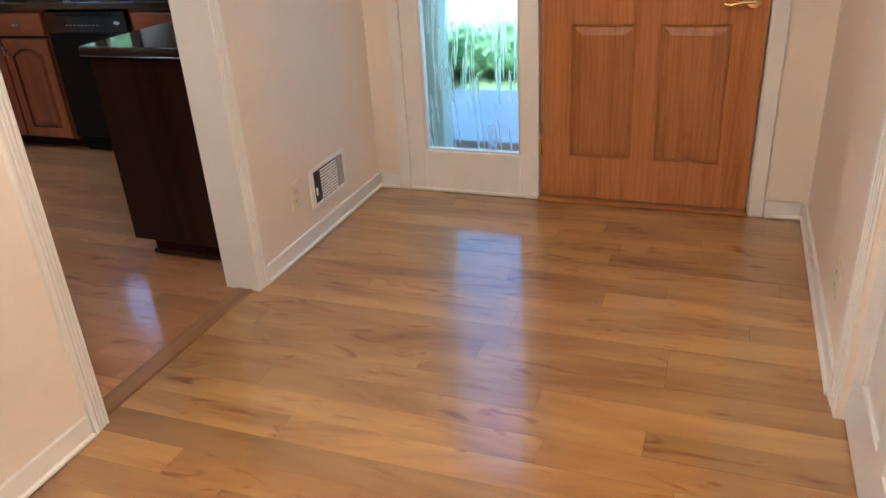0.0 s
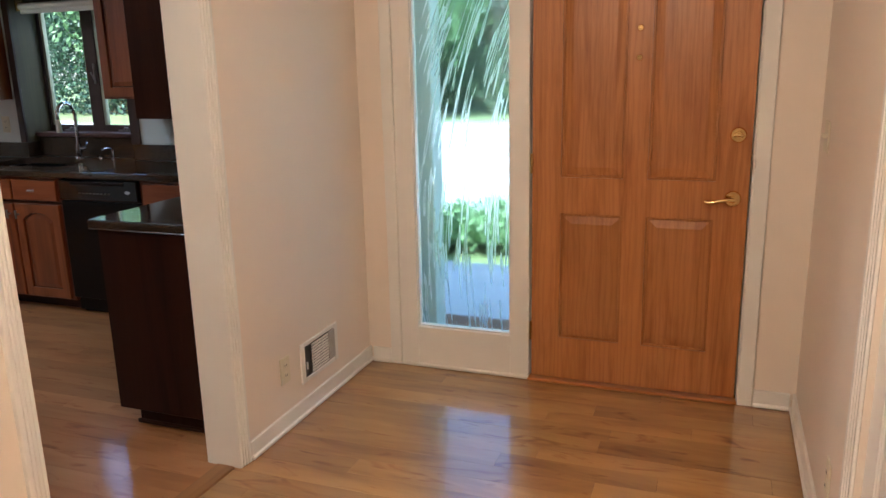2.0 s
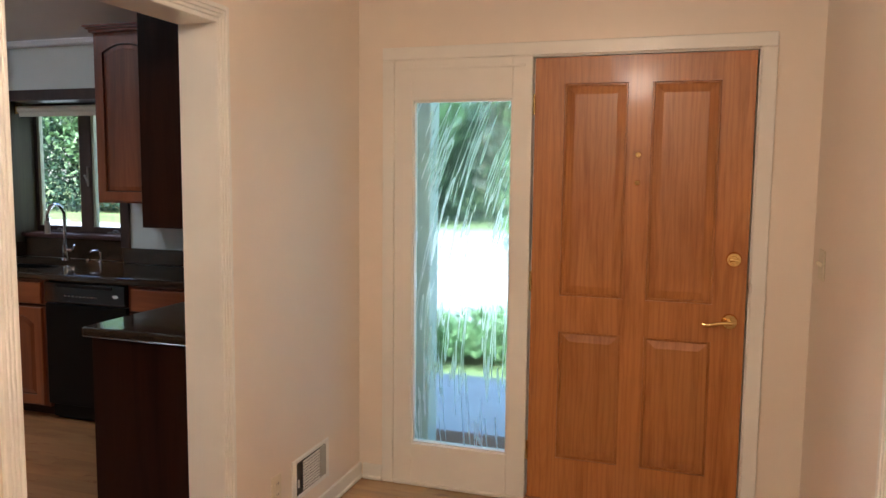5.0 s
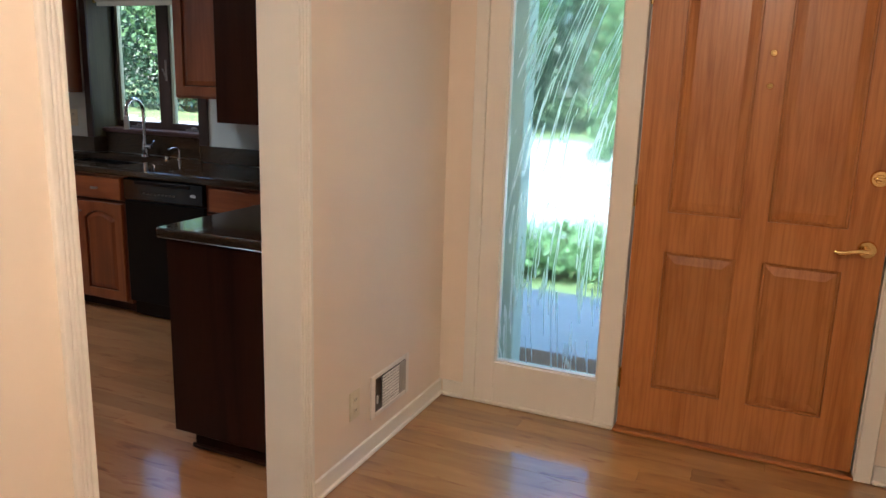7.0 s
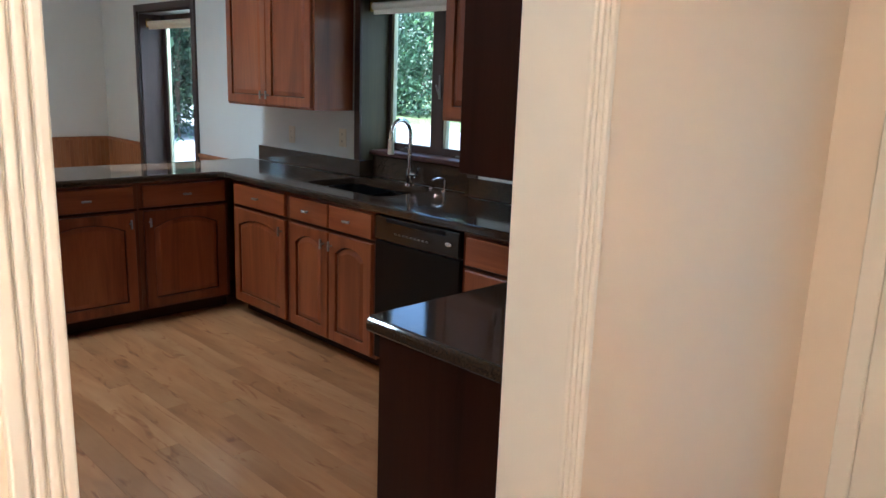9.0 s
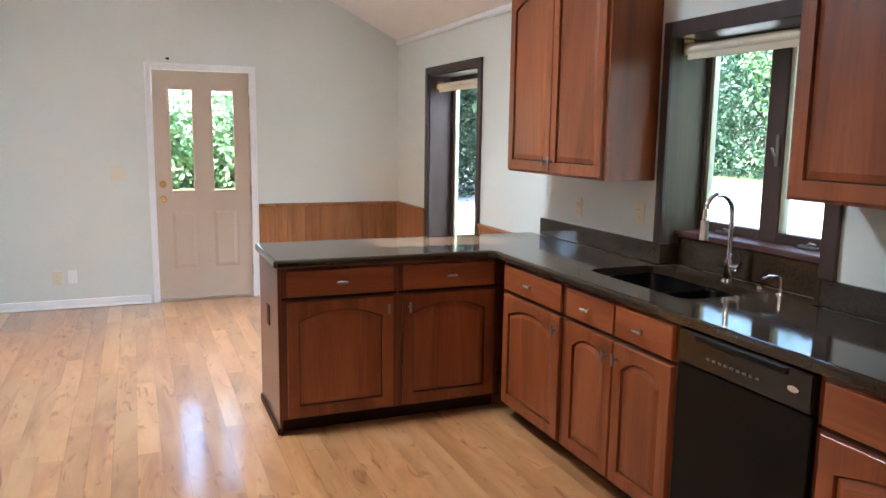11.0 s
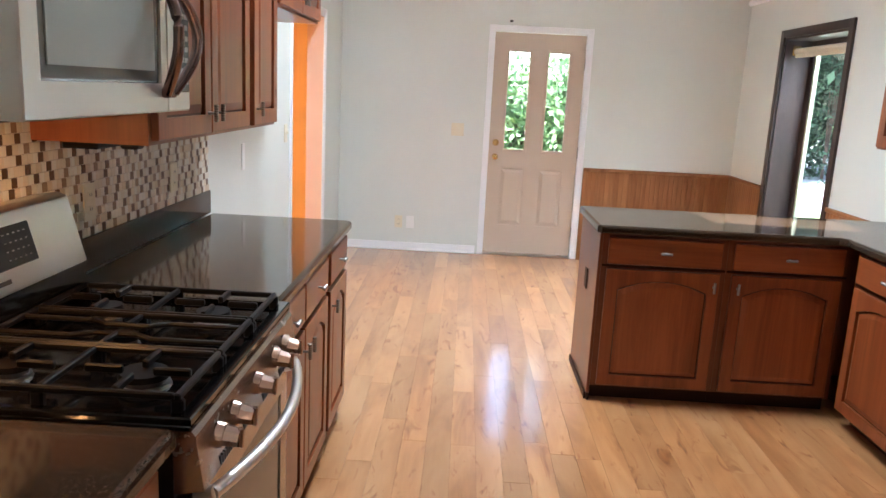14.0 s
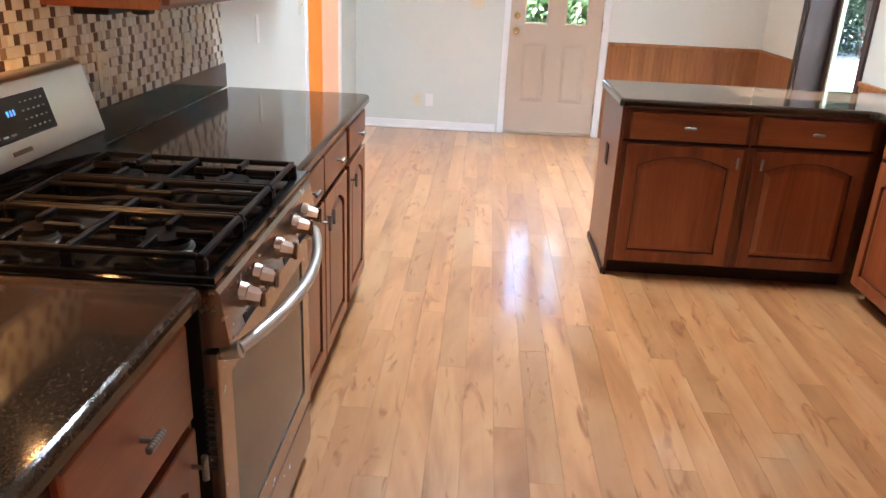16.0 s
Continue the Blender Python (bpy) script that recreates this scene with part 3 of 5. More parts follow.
def raised(bm, poly, y_out, y_in, inset):
    """A raised field: a polygon in x, z whose middle stands proud towards -y."""
    n = len(poly)
    inner = []
    for i in range(n):
        p0, p, p1 = Vector(poly[i - 1]), Vector(poly[i]), Vector(poly[(i + 1) % n])
        a, b = (p - p0).normalized(), (p1 - p).normalized()
        na, nb = Vector((-a.y, a.x)), Vector((-b.y, b.x))
        s = (na + nb)
        s = s / max(0.3, (1 + na.dot(nb)))
        inner.append(p + s * inset)
    o = [bm.verts.new((x, y_out, z)) for x, z in poly]
    ob = [bm.verts.new((x, y_out + 0.004, z)) for x, z in poly]
    q = [bm.verts.new((v.x, y_in, v.y)) for v in inner]
    bm.faces.new(q)
    bm.faces.new(ob[::-1])
    for i in range(n):
        j = (i + 1) % n
        bm.faces.new((o[i], o[j], q[j], q[i]))
        bm.faces.new((ob[i], ob[j], o[j], o[i]))


def front_door():
    d = thing("front_door", pose(-0.672, FY1 + 0.004, 0), "honey oak four-panel front door, closed, with brass hardware", "door")
    W = 0.929
    f = [(0.132, 0.225, 0.410, 0.825), (0.510, 0.225, 0.790, 0.825), (0.132, 0.99, 0.410, 1.94), (0.510, 0.99, 0.790, 1.94)]
    panel_leaf("leaf", W - 0.006, 0.022, 2.056, 0.044, f, OAK_DOOR_Z, OAK_DOOR_Z, d)
    bm = bmesh.new()
    tube(bm, (0.868, 0, 1.187), (0.868, -0.016, 1.187), 0.033, 0.028, 24)
    tube(bm, (0.868, -0.016, 1.187), (0.868, -0.024, 1.187), 0.017, 0.015, 20)
    box(bm, 0.848, -0.036, 1.181, 0.888, -0.024, 1.193, 0.004, 2)
    part("deadbolt", bm, BRASS, d, "polished brass deadbolt", True)
    bm = bmesh.new()
    tube(bm, (0.862, 0, 0.92), (0.862, -0.012, 0.92), 0.034, 0.030, 24)
    tube(bm, (0.862, -0.012, 0.92), (0.862, -0.05, 0.92), 0.012, 0.012, 16)
    pipe(bm, [(0.868, -0.05, 0.92), (0.84, -0.053, 0.921), (0.81, -0.055, 0.917), (0.785, -0.055, 0.910), (0.765, -0.053, 0.908), (0.752, -0.050, 0.912)], 0.0085)
    part("lever_handle", bm, BRASS, d, "polished brass lever handle", True)
    for z, r in ((1.627, 0.014), (1.506, 0.013)):
        bm = bmesh.new()
        tube(bm, (0.459, 0, z), (0.459, -0.007, z), r, r * 0.8, 18)
        tube(bm, (0.459, -0.007, z), (0.459, -0.010, z), r * 0.5, r * 0.4, 14)
        part("peephole" if z > 1.6 else "stud", bm, BRASS, d, "", True)
    for z in (0.25, 1.05, 1.85):
        bm = bmesh.new()
        tube(bm, (-0.002, -0.006, z - 0.045), (-0.002, -0.006, z + 0.045), 0.006)
        part("hinge", bm, BRASS, d, "", True)
    bm = boxes((0.927, -0.012, 1.03, 0.94, 0.0, 1.11), bev=0.003)
    tube(bm, (0.936, -0.02, 1.05), (0.936, -0.02, 1.09), 0.007)
    part("strike", bm, STEEL, d, "small steel latch keeper", True)


front_door()


def sidelight():
    w = thing("window_1", pose(-1.347, FY1, 0), "tall fixed sidelight with streaked glass in a white frame", "window")
    w["kind"] = "structure"
    x0, x1, z0, z1 = 0.092, 0.573, 0.212, 1.878
    part("window_frame", boxes((0, -0.006, 0, x0, 0.07, 2.07), (x1, -0.006, 0, 0.664, 0.12, 2.07), (x0, -0.006, 0, x1, 0.07, z0), (x0, -0.006, z1, x1, 0.07, 2.07), bev=0.003), WHITE, w)
    part("bead", boxes((x0, 0.006, z0, x0 + 0.008, 0.03, z1), (x1 - 0.008, 0.006, z0, x1, 0.03, z1), (x0, 0.006, z0, x1, 0.03, z0 + 0.008), (x0, 0.006, z1 - 0.008, x1, 0.03, z1)), WHITE, w)
    part("shoe", boxes((0, -0.02, 0, 0.664, -0.006, 0.018), bev=0.005), WHITE, w)
    part("head_bead", boxes((0.03, -0.012, 2.02, 0.63, -0.006, 2.032), bev=0.002), WHITE, w)
    g = part("pane", boxes((x0, 0.03, z0, x1, 0.036, z1)), GLASS_WAVY, w, "streaked ornamental glass pane")
    g.visible_shadow = False


sidelight()


def closet_door():
    d = thing("closet_door", pose(FX1 + 0.018, CY1, 0, 0, 0, -90), "white painted panel closet door, closed", "door")
    f = [(0.12, 0.2, 0.38, 0.85), (0.46, 0.2, 0.72, 0.85), (0.12, 1.0, 0.38, 1.92), (0.46, 1.0, 0.72, 1.92)]
    panel_leaf("leaf", CY1 - CY0 - 0.006, 0.012, 2.04, 0.035, f, WHITE, WHITE, d)
    bm = bmesh.new()
    tube(bm, (0.77, 0, 0.93), (0.77, -0.05, 0.93), 0.012)
    bmesh.ops.create_uvsphere(bm, u_segments=14, v_segments=10, radius=0.027, matrix=Matrix.Translation((0.77, -0.06, 0.93)))
    part("knob", bm, BRASS, d, "brass knob", True)


closet_door()


def back_door():
    d = thing("back_door", pose(KX0 - 0.03, BY0 + 0.015, 0, 0, 0, 90), "beige panelled back door with two slim windows, closed", "door")
    W, gz0, gz1 = 0.82, 0.985, 1.905
    gl = [(0.115, 0.345), (0.475, 0.70)]
    rows = [(0, 0, 0.02, 0.115, 0.044, 2.05), (0.345, 0, 0.02, 0.475, 0.044, 2.05), (0.70, 0, 0.02, W, 0.044, 2.05)]
    bm = boxes(*rows)
    for a, b in gl:
        for z0, z1 in ((0.02, 0.29), (0.83, gz0), (gz1, 2.05)):
            box(bm, a, 0, z0, b, 0.044, z1)
        box(bm, a, 0.012, 0.29, b, 0.044, 0.83)
    leaf = part("leaf", bm, BEIGE_DOOR, d)
    for a, b in gl:
        bm = bmesh.new()
        raised(bm, [(a + 0.012, 0.302), (b - 0.012, 0.302), (b - 0.012, 0.818), (a + 0.012, 0.818)], 0.011, 0.002, 0.03)
        part("panel", bm, BEIGE_DOOR, leaf)
        part("glazing_frame", boxes((a, -0.01, gz0, a + 0.022, 0.004, gz1), (b - 0.022, -0.01, gz0, b, 0.004, gz1), (a + 0.022, -0.01, gz0, b - 0.022, 0.004, gz0 + 0.022), (a + 0.022, -0.01, gz1 - 0.022, b - 0.022, 0.004, gz1), bev=0.004), BEIGE_DOOR, leaf)
        g = part("pane", boxes((a, 0.02, gz0, b, 0.025, gz1)), GLASS, leaf)
        g.visible_shadow = False
    for z, r, nm in ((1.06, 0.03, "deadbolt"), (0.93, 0.028, "knob")):
        bm = bmesh.new()
        tube(bm, (0.06, 0, z), (0.06, -0.012, z), r, r * 0.9, 20)
        if nm == "knob":
            tube(bm, (0.06, -0.01, z), (0.06, -0.045, z), 0.010)
            bmesh.ops.create_uvsphere(bm, u_segments=14, v_segments=10, radius=0.027, matrix=Matrix.Translation((0.06, -0.055, z)))
        else:
            box(bm, 0.053, -0.03, z - 0.018, 0.067, -0.012, z + 0.018, 0.004)
        part(nm, bm, BRASS, d, "brass " + nm, True)
    for z in (0.25, 1.0, 1.8):
        bm = bmesh.new()
        tube(bm, (W + 0.004, -0.006, z - 0.05), (W + 0.004, -0.006, z + 0.05), 0.007)
        part("hinge", bm, PEWTER, d, "", True)
    part("sill", boxes((-0.003, -0.02, 0.0, W + 0.003, 0.1, 0.017)), STEEL, d)


back_door()


# ---- windows ----
def sink_window():
    y = 4.47
    w = thing("window_2", pose(0, 0, 0), "dark framed double casement window over the sink", "window")
    w["kind"] = "structure"
    ox0, ox1, oz0, oz1 = WX0, WX1, 1.05, WZ1
    part("trim", boxes((ox0 - 0.043, KY1 - 0.02, 1.02, ox0 + 0.012, KY1, oz1 + 0.06), (ox1 - 0.012, KY1 - 0.02, 1.02, ox1 + 0.06, KY1, oz1 + 0.06), (ox0 + 0.012, KY1 - 0.02, oz1 - 0.012, ox1 - 0.012, KY1, oz1 + 0.06), bev=0.003), TRIM_DARK, w)
    part("reveal", boxes((ox0 - 0.012, KY1, WZ0, ox0 + 0.006, y + 0.04, oz1), (ox1 - 0.006, KY1, WZ0, ox1 + 0.012, y + 0.04, oz1)), TRIM_DAYLIT, w)
    part("head", boxes((ox0 + 0.006, KY1, oz1 - 0.012, ox1 - 0.006, y + 0.04, oz1 + 0.02)), TRIM_DARK, w)
    part("window_sill", boxes((ox0 - 0.05, 4.33, 1.055, ox1 + 0.05, y + 0.04, 1.085), bev=0.006), wood("sill_wood", (0.05, 0.02, 0.016), (0.08, 0.034, 0.028), (0.12, 0.055, 0.045), 0.35, "x", 0.8), w)
    mid = -4.10
    f = 0.045
    part("window_frame", boxes((ox0 + 0.006, y, 1.085, ox0 + 0.027, y + 0.05, oz1 - 0.012), (ox1 - 0.05, y, 1.085, ox1 - 0.006, y + 0.05, oz1 - 0.012), (mid - 0.05, y, 1.085, mid + 0.05, y + 0.05, oz1 - 0.012),
                               (ox0 + 0.027, y, 1.085, mid - 0.05, y + 0.05, 1.13), (mid + 0.05, y, 1.085, ox1 - 0.05, y + 0.05, 1.13), (ox0 + 0.027, y, oz1 - 0.05, mid - 0.05, y + 0.05, oz1 - 0.012), (mid + 0.05, y, oz1 - 0.05, ox1 - 0.05, y + 0.05, oz1 - 0.012), bev=0.003), TRIM_DARK, w)
    for a, b in ((ox0 + 0.027, mid - 0.05), (mid + 0.05, ox1 - 0.05)):
        s = part("sash", boxes((a, y + 0.012, 1.13, a + 0.022, y + 0.045, oz1 - 0.05), (b - 0.012, y + 0.012, 1.13, b, y + 0.045, oz1 - 0.05)), plain("pale_sash" if a < mid else "pale_sash_b", (0.50, 0.52, 0.36), 0.5), w, "pale green painted sash edge")
        g = part("pane", boxes((a, y + 0.026, 1.13, b, y + 0.031, oz1 - 0.05)), GLASS, s)
        g.visible_shadow = False
        bm = boxes(((a + b) / 2 - 0.05, y - 0.035, 1.087, (a + b) / 2 + 0.05, y - 0.01, 1.10), bev=0.004)
        pipe(bm, [((a + b) / 2, y - 0.03, 1.10), ((a + b) / 2 + 0.03, y - 0.05, 1.115), ((a + b) / 2 + 0.07, y - 0.055, 1.11)], 0.006)
        part("crank", bm, PEWTER, w, "pewter window crank", True)
    bm = boxes((mid + 0.02, y - 0.014, 1.42, mid + 0.034, y, 1.56), bev=0.003)
    tube(bm, (mid + 0.027, y - 0.01, 1.44), (mid + 0.027, y - 0.04, 1.50), 0.006)
    part("latch", bm, PEWTER, w, "pewter casement latch", True)


sink_window()


def roller_blind(name_x0, x1, y, z):
    b = thing("roller_blind", pose(name_x0, y, z), "cream roller blind rolled up at the window head", "blind")
    W = x1 - name_x0
    bm = bmesh.new()
    tube(bm, (0.015, 0, 0), (W - 0.015, 0, 0), 0.024, None, 20)
    part("roll", bm, SHADE, b, "", True)
    part("hem_bar", boxes((0.02, -0.012, -0.05, W - 0.02, -0.004, -0.018), bev=0.003), SHADE, b)
    for x in (0, W - 0.012):
        part("bracket", boxes((x, -0.03, -0.03, x + 0.012, 0.03, 0.045)), BRASS, b)


roller_blind(WX0 + 0.02, WX1 - 0.02, 4.33, 1.955)
roller_blind(SX0 + 0.05, SX1 - 0.05, 4.33, 1.94)


def tall_window():
    y = 4.46
    w = thing("window_3", pose(0, 0, 0), "tall dark framed window beyond the peninsula", "window")
    w["kind"] = "structure"
    part("trim", boxes((SX0 - 0.06, KY1 - 0.02, SZ0 - 0.06, SX0, KY1, SZ1 + 0.06), (SX1, KY1 - 0.02, SZ0 - 0.06, SX1 + 0.06, KY1, SZ1 + 0.06), (SX0, KY1 - 0.02, SZ1, SX1, KY1, SZ1 + 0.06), (SX0, KY1 - 0.02, SZ0 - 0.06, SX1, KY1, SZ0), bev=0.003), TRIM_DARK, w)
    part("reveal", boxes((SX0 - 0.001, KY1, SZ0, SX0 + 0.015, y + 0.04, SZ1), (SX1 - 0.015, KY1, SZ0, SX1 + 0.001, y + 0.04, SZ1), (SX0 + 0.015, KY1, SZ1 - 0.015, SX1 - 0.015, y + 0.04, SZ1 + 0.001), (SX0 + 0.015, KY1, SZ0 - 0.001, SX1 - 0.015, y + 0.04, SZ0 + 0.02)), TRIM_DARK, w)
    a, b, c, d = SX0 + 0.015, SX1 - 0.015, SZ0 + 0.02, SZ1 - 0.015
    part("window_frame", boxes((a, y, c, a + 0.06, y + 0.05, d), (b - 0.06, y, c, b, y + 0.05, d), (a + 0.06, y, c, b - 0.06, y + 0.05, c + 0.06), (a + 0.06, y, d - 0.06, b - 0.06, y + 0.05, d), bev=0.003), TRIM_DARK, w)
    s = part("sash", boxes((a + 0.06, y + 0.012, c + 0.06, a + 0.085, y + 0.045, d - 0.06), (b - 0.075, y + 0.012, c + 0.06, b - 0.06, y + 0.045, d - 0.06)), plain("pale_sash_c", (0.50, 0.52, 0.36), 0.5), w)
    g = part("pane", boxes((a + 0.06, y + 0.026, c + 0.06, b - 0.06, y + 0.031, d - 0.06)), GLASS, s)
    g.visible_shadow = False


tall_window()


# ---- beadboard wainscot ----
def wainscot():
    w = structure("wainscot", boxes((KX0, BY1 + 0.05, 0.0, KX0 + 0.008, KY1, 0.84), (KX0 + 0.008, KY1 - 0.008, 0, SX0 - 0.06, KY1, 0.84), (SX1 + 0.06, KY1 - 0.008, 0, -5.82, KY1, 0.84)), BEAD, "reddish oak beadboard wainscot with a cap rail", "wainscot")
    part("cap_rail", boxes((KX0, BY1 + 0.05, 0.84, KX0 + 0.026, KY1, 0.872), (KX0 + 0.026, KY1 - 0.026, 0.84, SX0 - 0.062, KY1, 0.872), (SX1 + 0.062, KY1 - 0.026, 0.84, -5.82, KY1, 0.872), bev=0.006), BEAD, w)
    part("base_rail", boxes((KX0, BY1 + 0.05, 0, KX0 + 0.02, KY1, 0.09), (KX0 + 0.02, KY1 - 0.02, 0, SX0 - 0.062, KY1, 0.09), bev=0.004), BEAD, w)
    mesh = finish(boxes((0.008, 0.0015, 0.09, 0.015, 0.0405, 0.84), bev=0.004), "bead_board", BEAD)
    y = BY1 + 0.052
    while y < KY1 - 0.05:
        ob = new("bead_board", mesh)
        ob.parent = w
        ob.matrix_basis = pose(KX0, y, 0)
        y += 0.042
    for a, b in ((KX0 + 0.02, SX0 - 0.105), (SX1 + 0.062, -5.87)):
        x = a
        while x < b:
            ob = new("bead_board", mesh)
            ob.parent = w
            ob.matrix_basis = pose(x, KY1, 0, 0, 0, -90)
            x += 0.042


wainscot()


# ---- cabinets: local x across, front at y = 0 facing -y, body behind ----
def arch(x0, z0, x1, z1, rise, n=10):
    """An upright panel outline with an arched head, counter-clockwise."""
    pts = [(x0, z0), (x1, z0)]
    for i in range(n + 1):
        u = 1 - i / n
        s = max(0.0, 1 - ((u - 0.5) / 0.47) ** 2)
        pts.append((x0 + (x1 - x0) * u, z1 - rise + rise * s ** 0.8))
    return pts if rise else [(x0, z0), (x1, z0), (x1, z1), (x0, z1)]


def pull(bm, x, y, z, vertical):
    """A short rope-twist bar on a stem."""
    tube(bm, (x, y, z), (x, y - 0.022, z), 0.005, 0.004, 10)
    h, n, seg = 0.027, 14, 10
    rings = []
    for i in range(n + 1):
        a = -h + 2 * h * i / n
        r = 0.0075 if i % 2 else 0.0060
        ce = (x, y - 0.025, z + a) if vertical else (x + a, y - 0.025, z)
        rings.append([bm.verts.new((ce[0] + (r * math.cos(q) if vertical else 0), ce[1] + r * math.sin(q), ce[2] + (0 if vertical else r * math.cos(q)))) for q in [2 * math.pi * k / seg for k in range(seg)]])
    for a, b in zip(rings, rings[1:]):
        for k in range(seg):
            bm.faces.new((a[k], a[(k + 1) % seg], b[(k + 1) % seg], b[k]))
    bm.faces.new(rings[0])
    bm.faces.new(rings[-1][::-1])


def cab_door(parent, x0, z0, x1, z1, rise, knob_side, knob_z, mats):
    st, T = 0.058, 0.02
    zi, level, dark = mats
    bm = bmesh.new()
    ring(bm, [(x0, z0), (x1, z0), (x1, z1), (x0, z1)], arch(x0 + st, z0 + st, x1 - st, z1 - st * 0.9, rise), -T, 0)
    door = part("door", bm, zi, parent)
    g = 0.007
    bmb = bmesh.new()
    box(bmb, x0 + st - 0.004, -0.006, z0 + st - 0.004, x1 - st + 0.004, -0.001, z1 - st * 0.5)
    part("glaze_line", bmb, GLAZE, door, "dark glazed groove round the panel")
    bmp = bmesh.new()
    a = arch(x0 + st + g, z0 + st + g, x1 - st - g, z1 - st * 0.9 - g, rise)
    raised(bmp, a, -0.010, -0.018, 0.026)
    part("panel", bmp, zi, door)
    bmk = bmesh.new()
    kx = x0 + 0.03 if knob_side == "l" else x1 - 0.03
    pull(bmk, kx, -T, knob_z, True)
    part("handle", bmk, PEWTER, door, "pewter twisted bar pull", True)
    return door


def drawer(parent, x0, z0, x1, z1, mats, knob=True):
    bm = boxes((x0, -0.02, z0, x1, 0, z1), bev=0.006, seg=2)
    d = part("drawer_front", bm, mats[1], parent)
    if knob:
        bmk = bmesh.new()
        pull(bmk, (x0 + x1) / 2, -0.02, (z0 + z1) / 2, False)
        part("handle", bmk, PEWTER, d, "pewter twisted bar pull", True)


CAB = (CAB_Z, CAB_H, GROOVE)
CAB_Y = wood("cherry_cabinet_cross", (0.14, 0.034, 0.010), (0.235, 0.060, 0.017), (0.33, 0.10, 0.032), 0.32, "y", 0.6, coat=0.15)


TOE = 0.08


def base_cabinet(m, w, cols, label, depth=0.58, mats=CAB, group="base cabinets", knobs=None, rise=0.05, toe=0.085, left_end=0.0, right_end=0.0, dz=0.722, hollow=False):
    """cols: widths of the door columns; a drawer over every door."""
    c = thing("base_cabinet", m, label, "cabinet", group)
    if hollow:
        part("body", boxes((0, 0, TOE, w, depth, 0.60), (0, 0, 0.60, w, 0.02, 0.875)), CAB_DARKENED, c)
    else:
        part("body", boxes((0, 0, TOE, w, depth, 0.875)), CAB_DARKENED, c)
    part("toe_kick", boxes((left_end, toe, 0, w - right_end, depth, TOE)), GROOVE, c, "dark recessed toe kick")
    gap = 0.028
    x = 0.0
    n = len(cols)
    for i, cw in enumerate(cols):
        a, b = x + (gap if i == 0 else gap / 4 if n > 1 and knobs is None else gap), x + cw - (gap if i == n - 1 else gap / 4 if knobs is None else gap)
        drawer(c, a, dz, b, 0.856, mats)
        side = (knobs[i] if knobs else ("r" if i % 2 == 0 else "l"))
        cab_door(c, a, TOE + 0.012, b, dz - 0.024, rise, side, dz - 0.09, mats)
        x += cw
    part("face_edge", boxes((0.004, -0.003, dz - 0.017, w - 0.004, 0.0, dz - 0.005)), GROOVE, c, "dark line under the drawers")
    return c


def wall_cabinet(m, w, h, cols, label, depth=0.31, mats=CAB, rise=0.05, group="wall cabinets", crown=True, knobs=None):
    c = thing("wall_cabinet", m, label, "cabinet", group)
    part("body", boxes((0, 0, 0, w, depth, h)), mats[0], c)
    x, n, gap = 0.0, len(cols), 0.02
    for i, cw in enumerate(cols):
        a, b = x + (gap if i == 0 else 0.004), x + cw - (gap if i == n - 1 else 0.004)
        side = (knobs[i] if knobs else ("r" if i % 2 == 0 else "l"))
        cab_door(c, a, 0.012, b, h - 0.05, min(rise, 0.05), side, 0.075, mats)
        x += cw
    if crown:
        bm = bmesh.new()
        for k, (p, z0, z1) in enumerate(((0.012, h - 0.03, h - 0.012), (0.024, h - 0.012, h), (0.036, h, h + 0.012))):
            box(bm, -p, -0.02 - p, z0, w + p, depth, z1, 0.003)
        part("crown", bm, mats[1], c, "stepped crown moulding")
    return c


NF, PF, SF = 3.686, -5.248, 1.270      # cabinet faces: north run, peninsula, south run
base_cabinet(pose(-5.13, NF, 0), 0.64, [0.64], "cherry base cabinet with arched door beside the sink", hollow=True)
base_cabinet(pose(-4.49, NF, 0), 0.80, [0.40, 0.40], "cherry sink cabinet with two arched doors", hollow=True)
base_cabinet(pose(-3.08, NF, 0), 0.77, [0.77], "cherry base cabinet beside the dishwasher")
CABP = (CAB_Z, CAB_Y, GROOVE)
base_cabinet(pose(PF, 2.500, 0, 0, 0, 90), 0.612, [0.612], "cherry peninsula cabinet with drawer and arched door", mats=CABP, knobs=["r"], toe=0.05)
base_cabinet(pose(PF, 3.113, 0, 0, 0, 90), 0.591, [0.591], "cherry peninsula cabinet with drawer and arched door", mats=CABP, knobs=["l"], toe=0.05)


def end_panel(name, m, w, h, label, mat):
    e = thing(name, m, label, "panel")
    part("board", boxes((0, 0, 0.0, w, 0.016, h), bev=0.002), mat, e)
    return e


# The end panel takes the same darkened cherry.
pe = end_panel("end_panel", pose(-5.825, 2.484, 0), 0.577, 0.875, "dark cherry end panel of the peninsula", CAB_DARKENED)
part("base_moulding", boxes((0.0, -0.010, 0, 0.575, 0.0, 0.04), (0.565, 0.0, 0, 0.585, 0.016, 0.04), bev=0.005), GROOVE, pe)
part("outlet_plate", boxes((0.26, -0.006, 0.52, 0.33, 0.0, 0.63), bev=0.003), GROOVE, pe, "brown outlet cover")
pb = end_panel("back_panel", pose(-5.829, 2.500, 0, 0, 0, 90), 1.76, 0.875, "cherry panel on the back of the peninsula", CAB_Z)

# east return: end panel facing the opening, its shade put into the colour
er = thing("base_cabinet", pose(-1.70, 2.50, 0), "cherry cabinet end beside the opening, shade put into its colour", "cabinet", "base cabinets")
part("body", boxes((-0.545, 0, 0.085, 0.026, 1.16, 0.875), bev=0.002), CAB_SHADED, er)
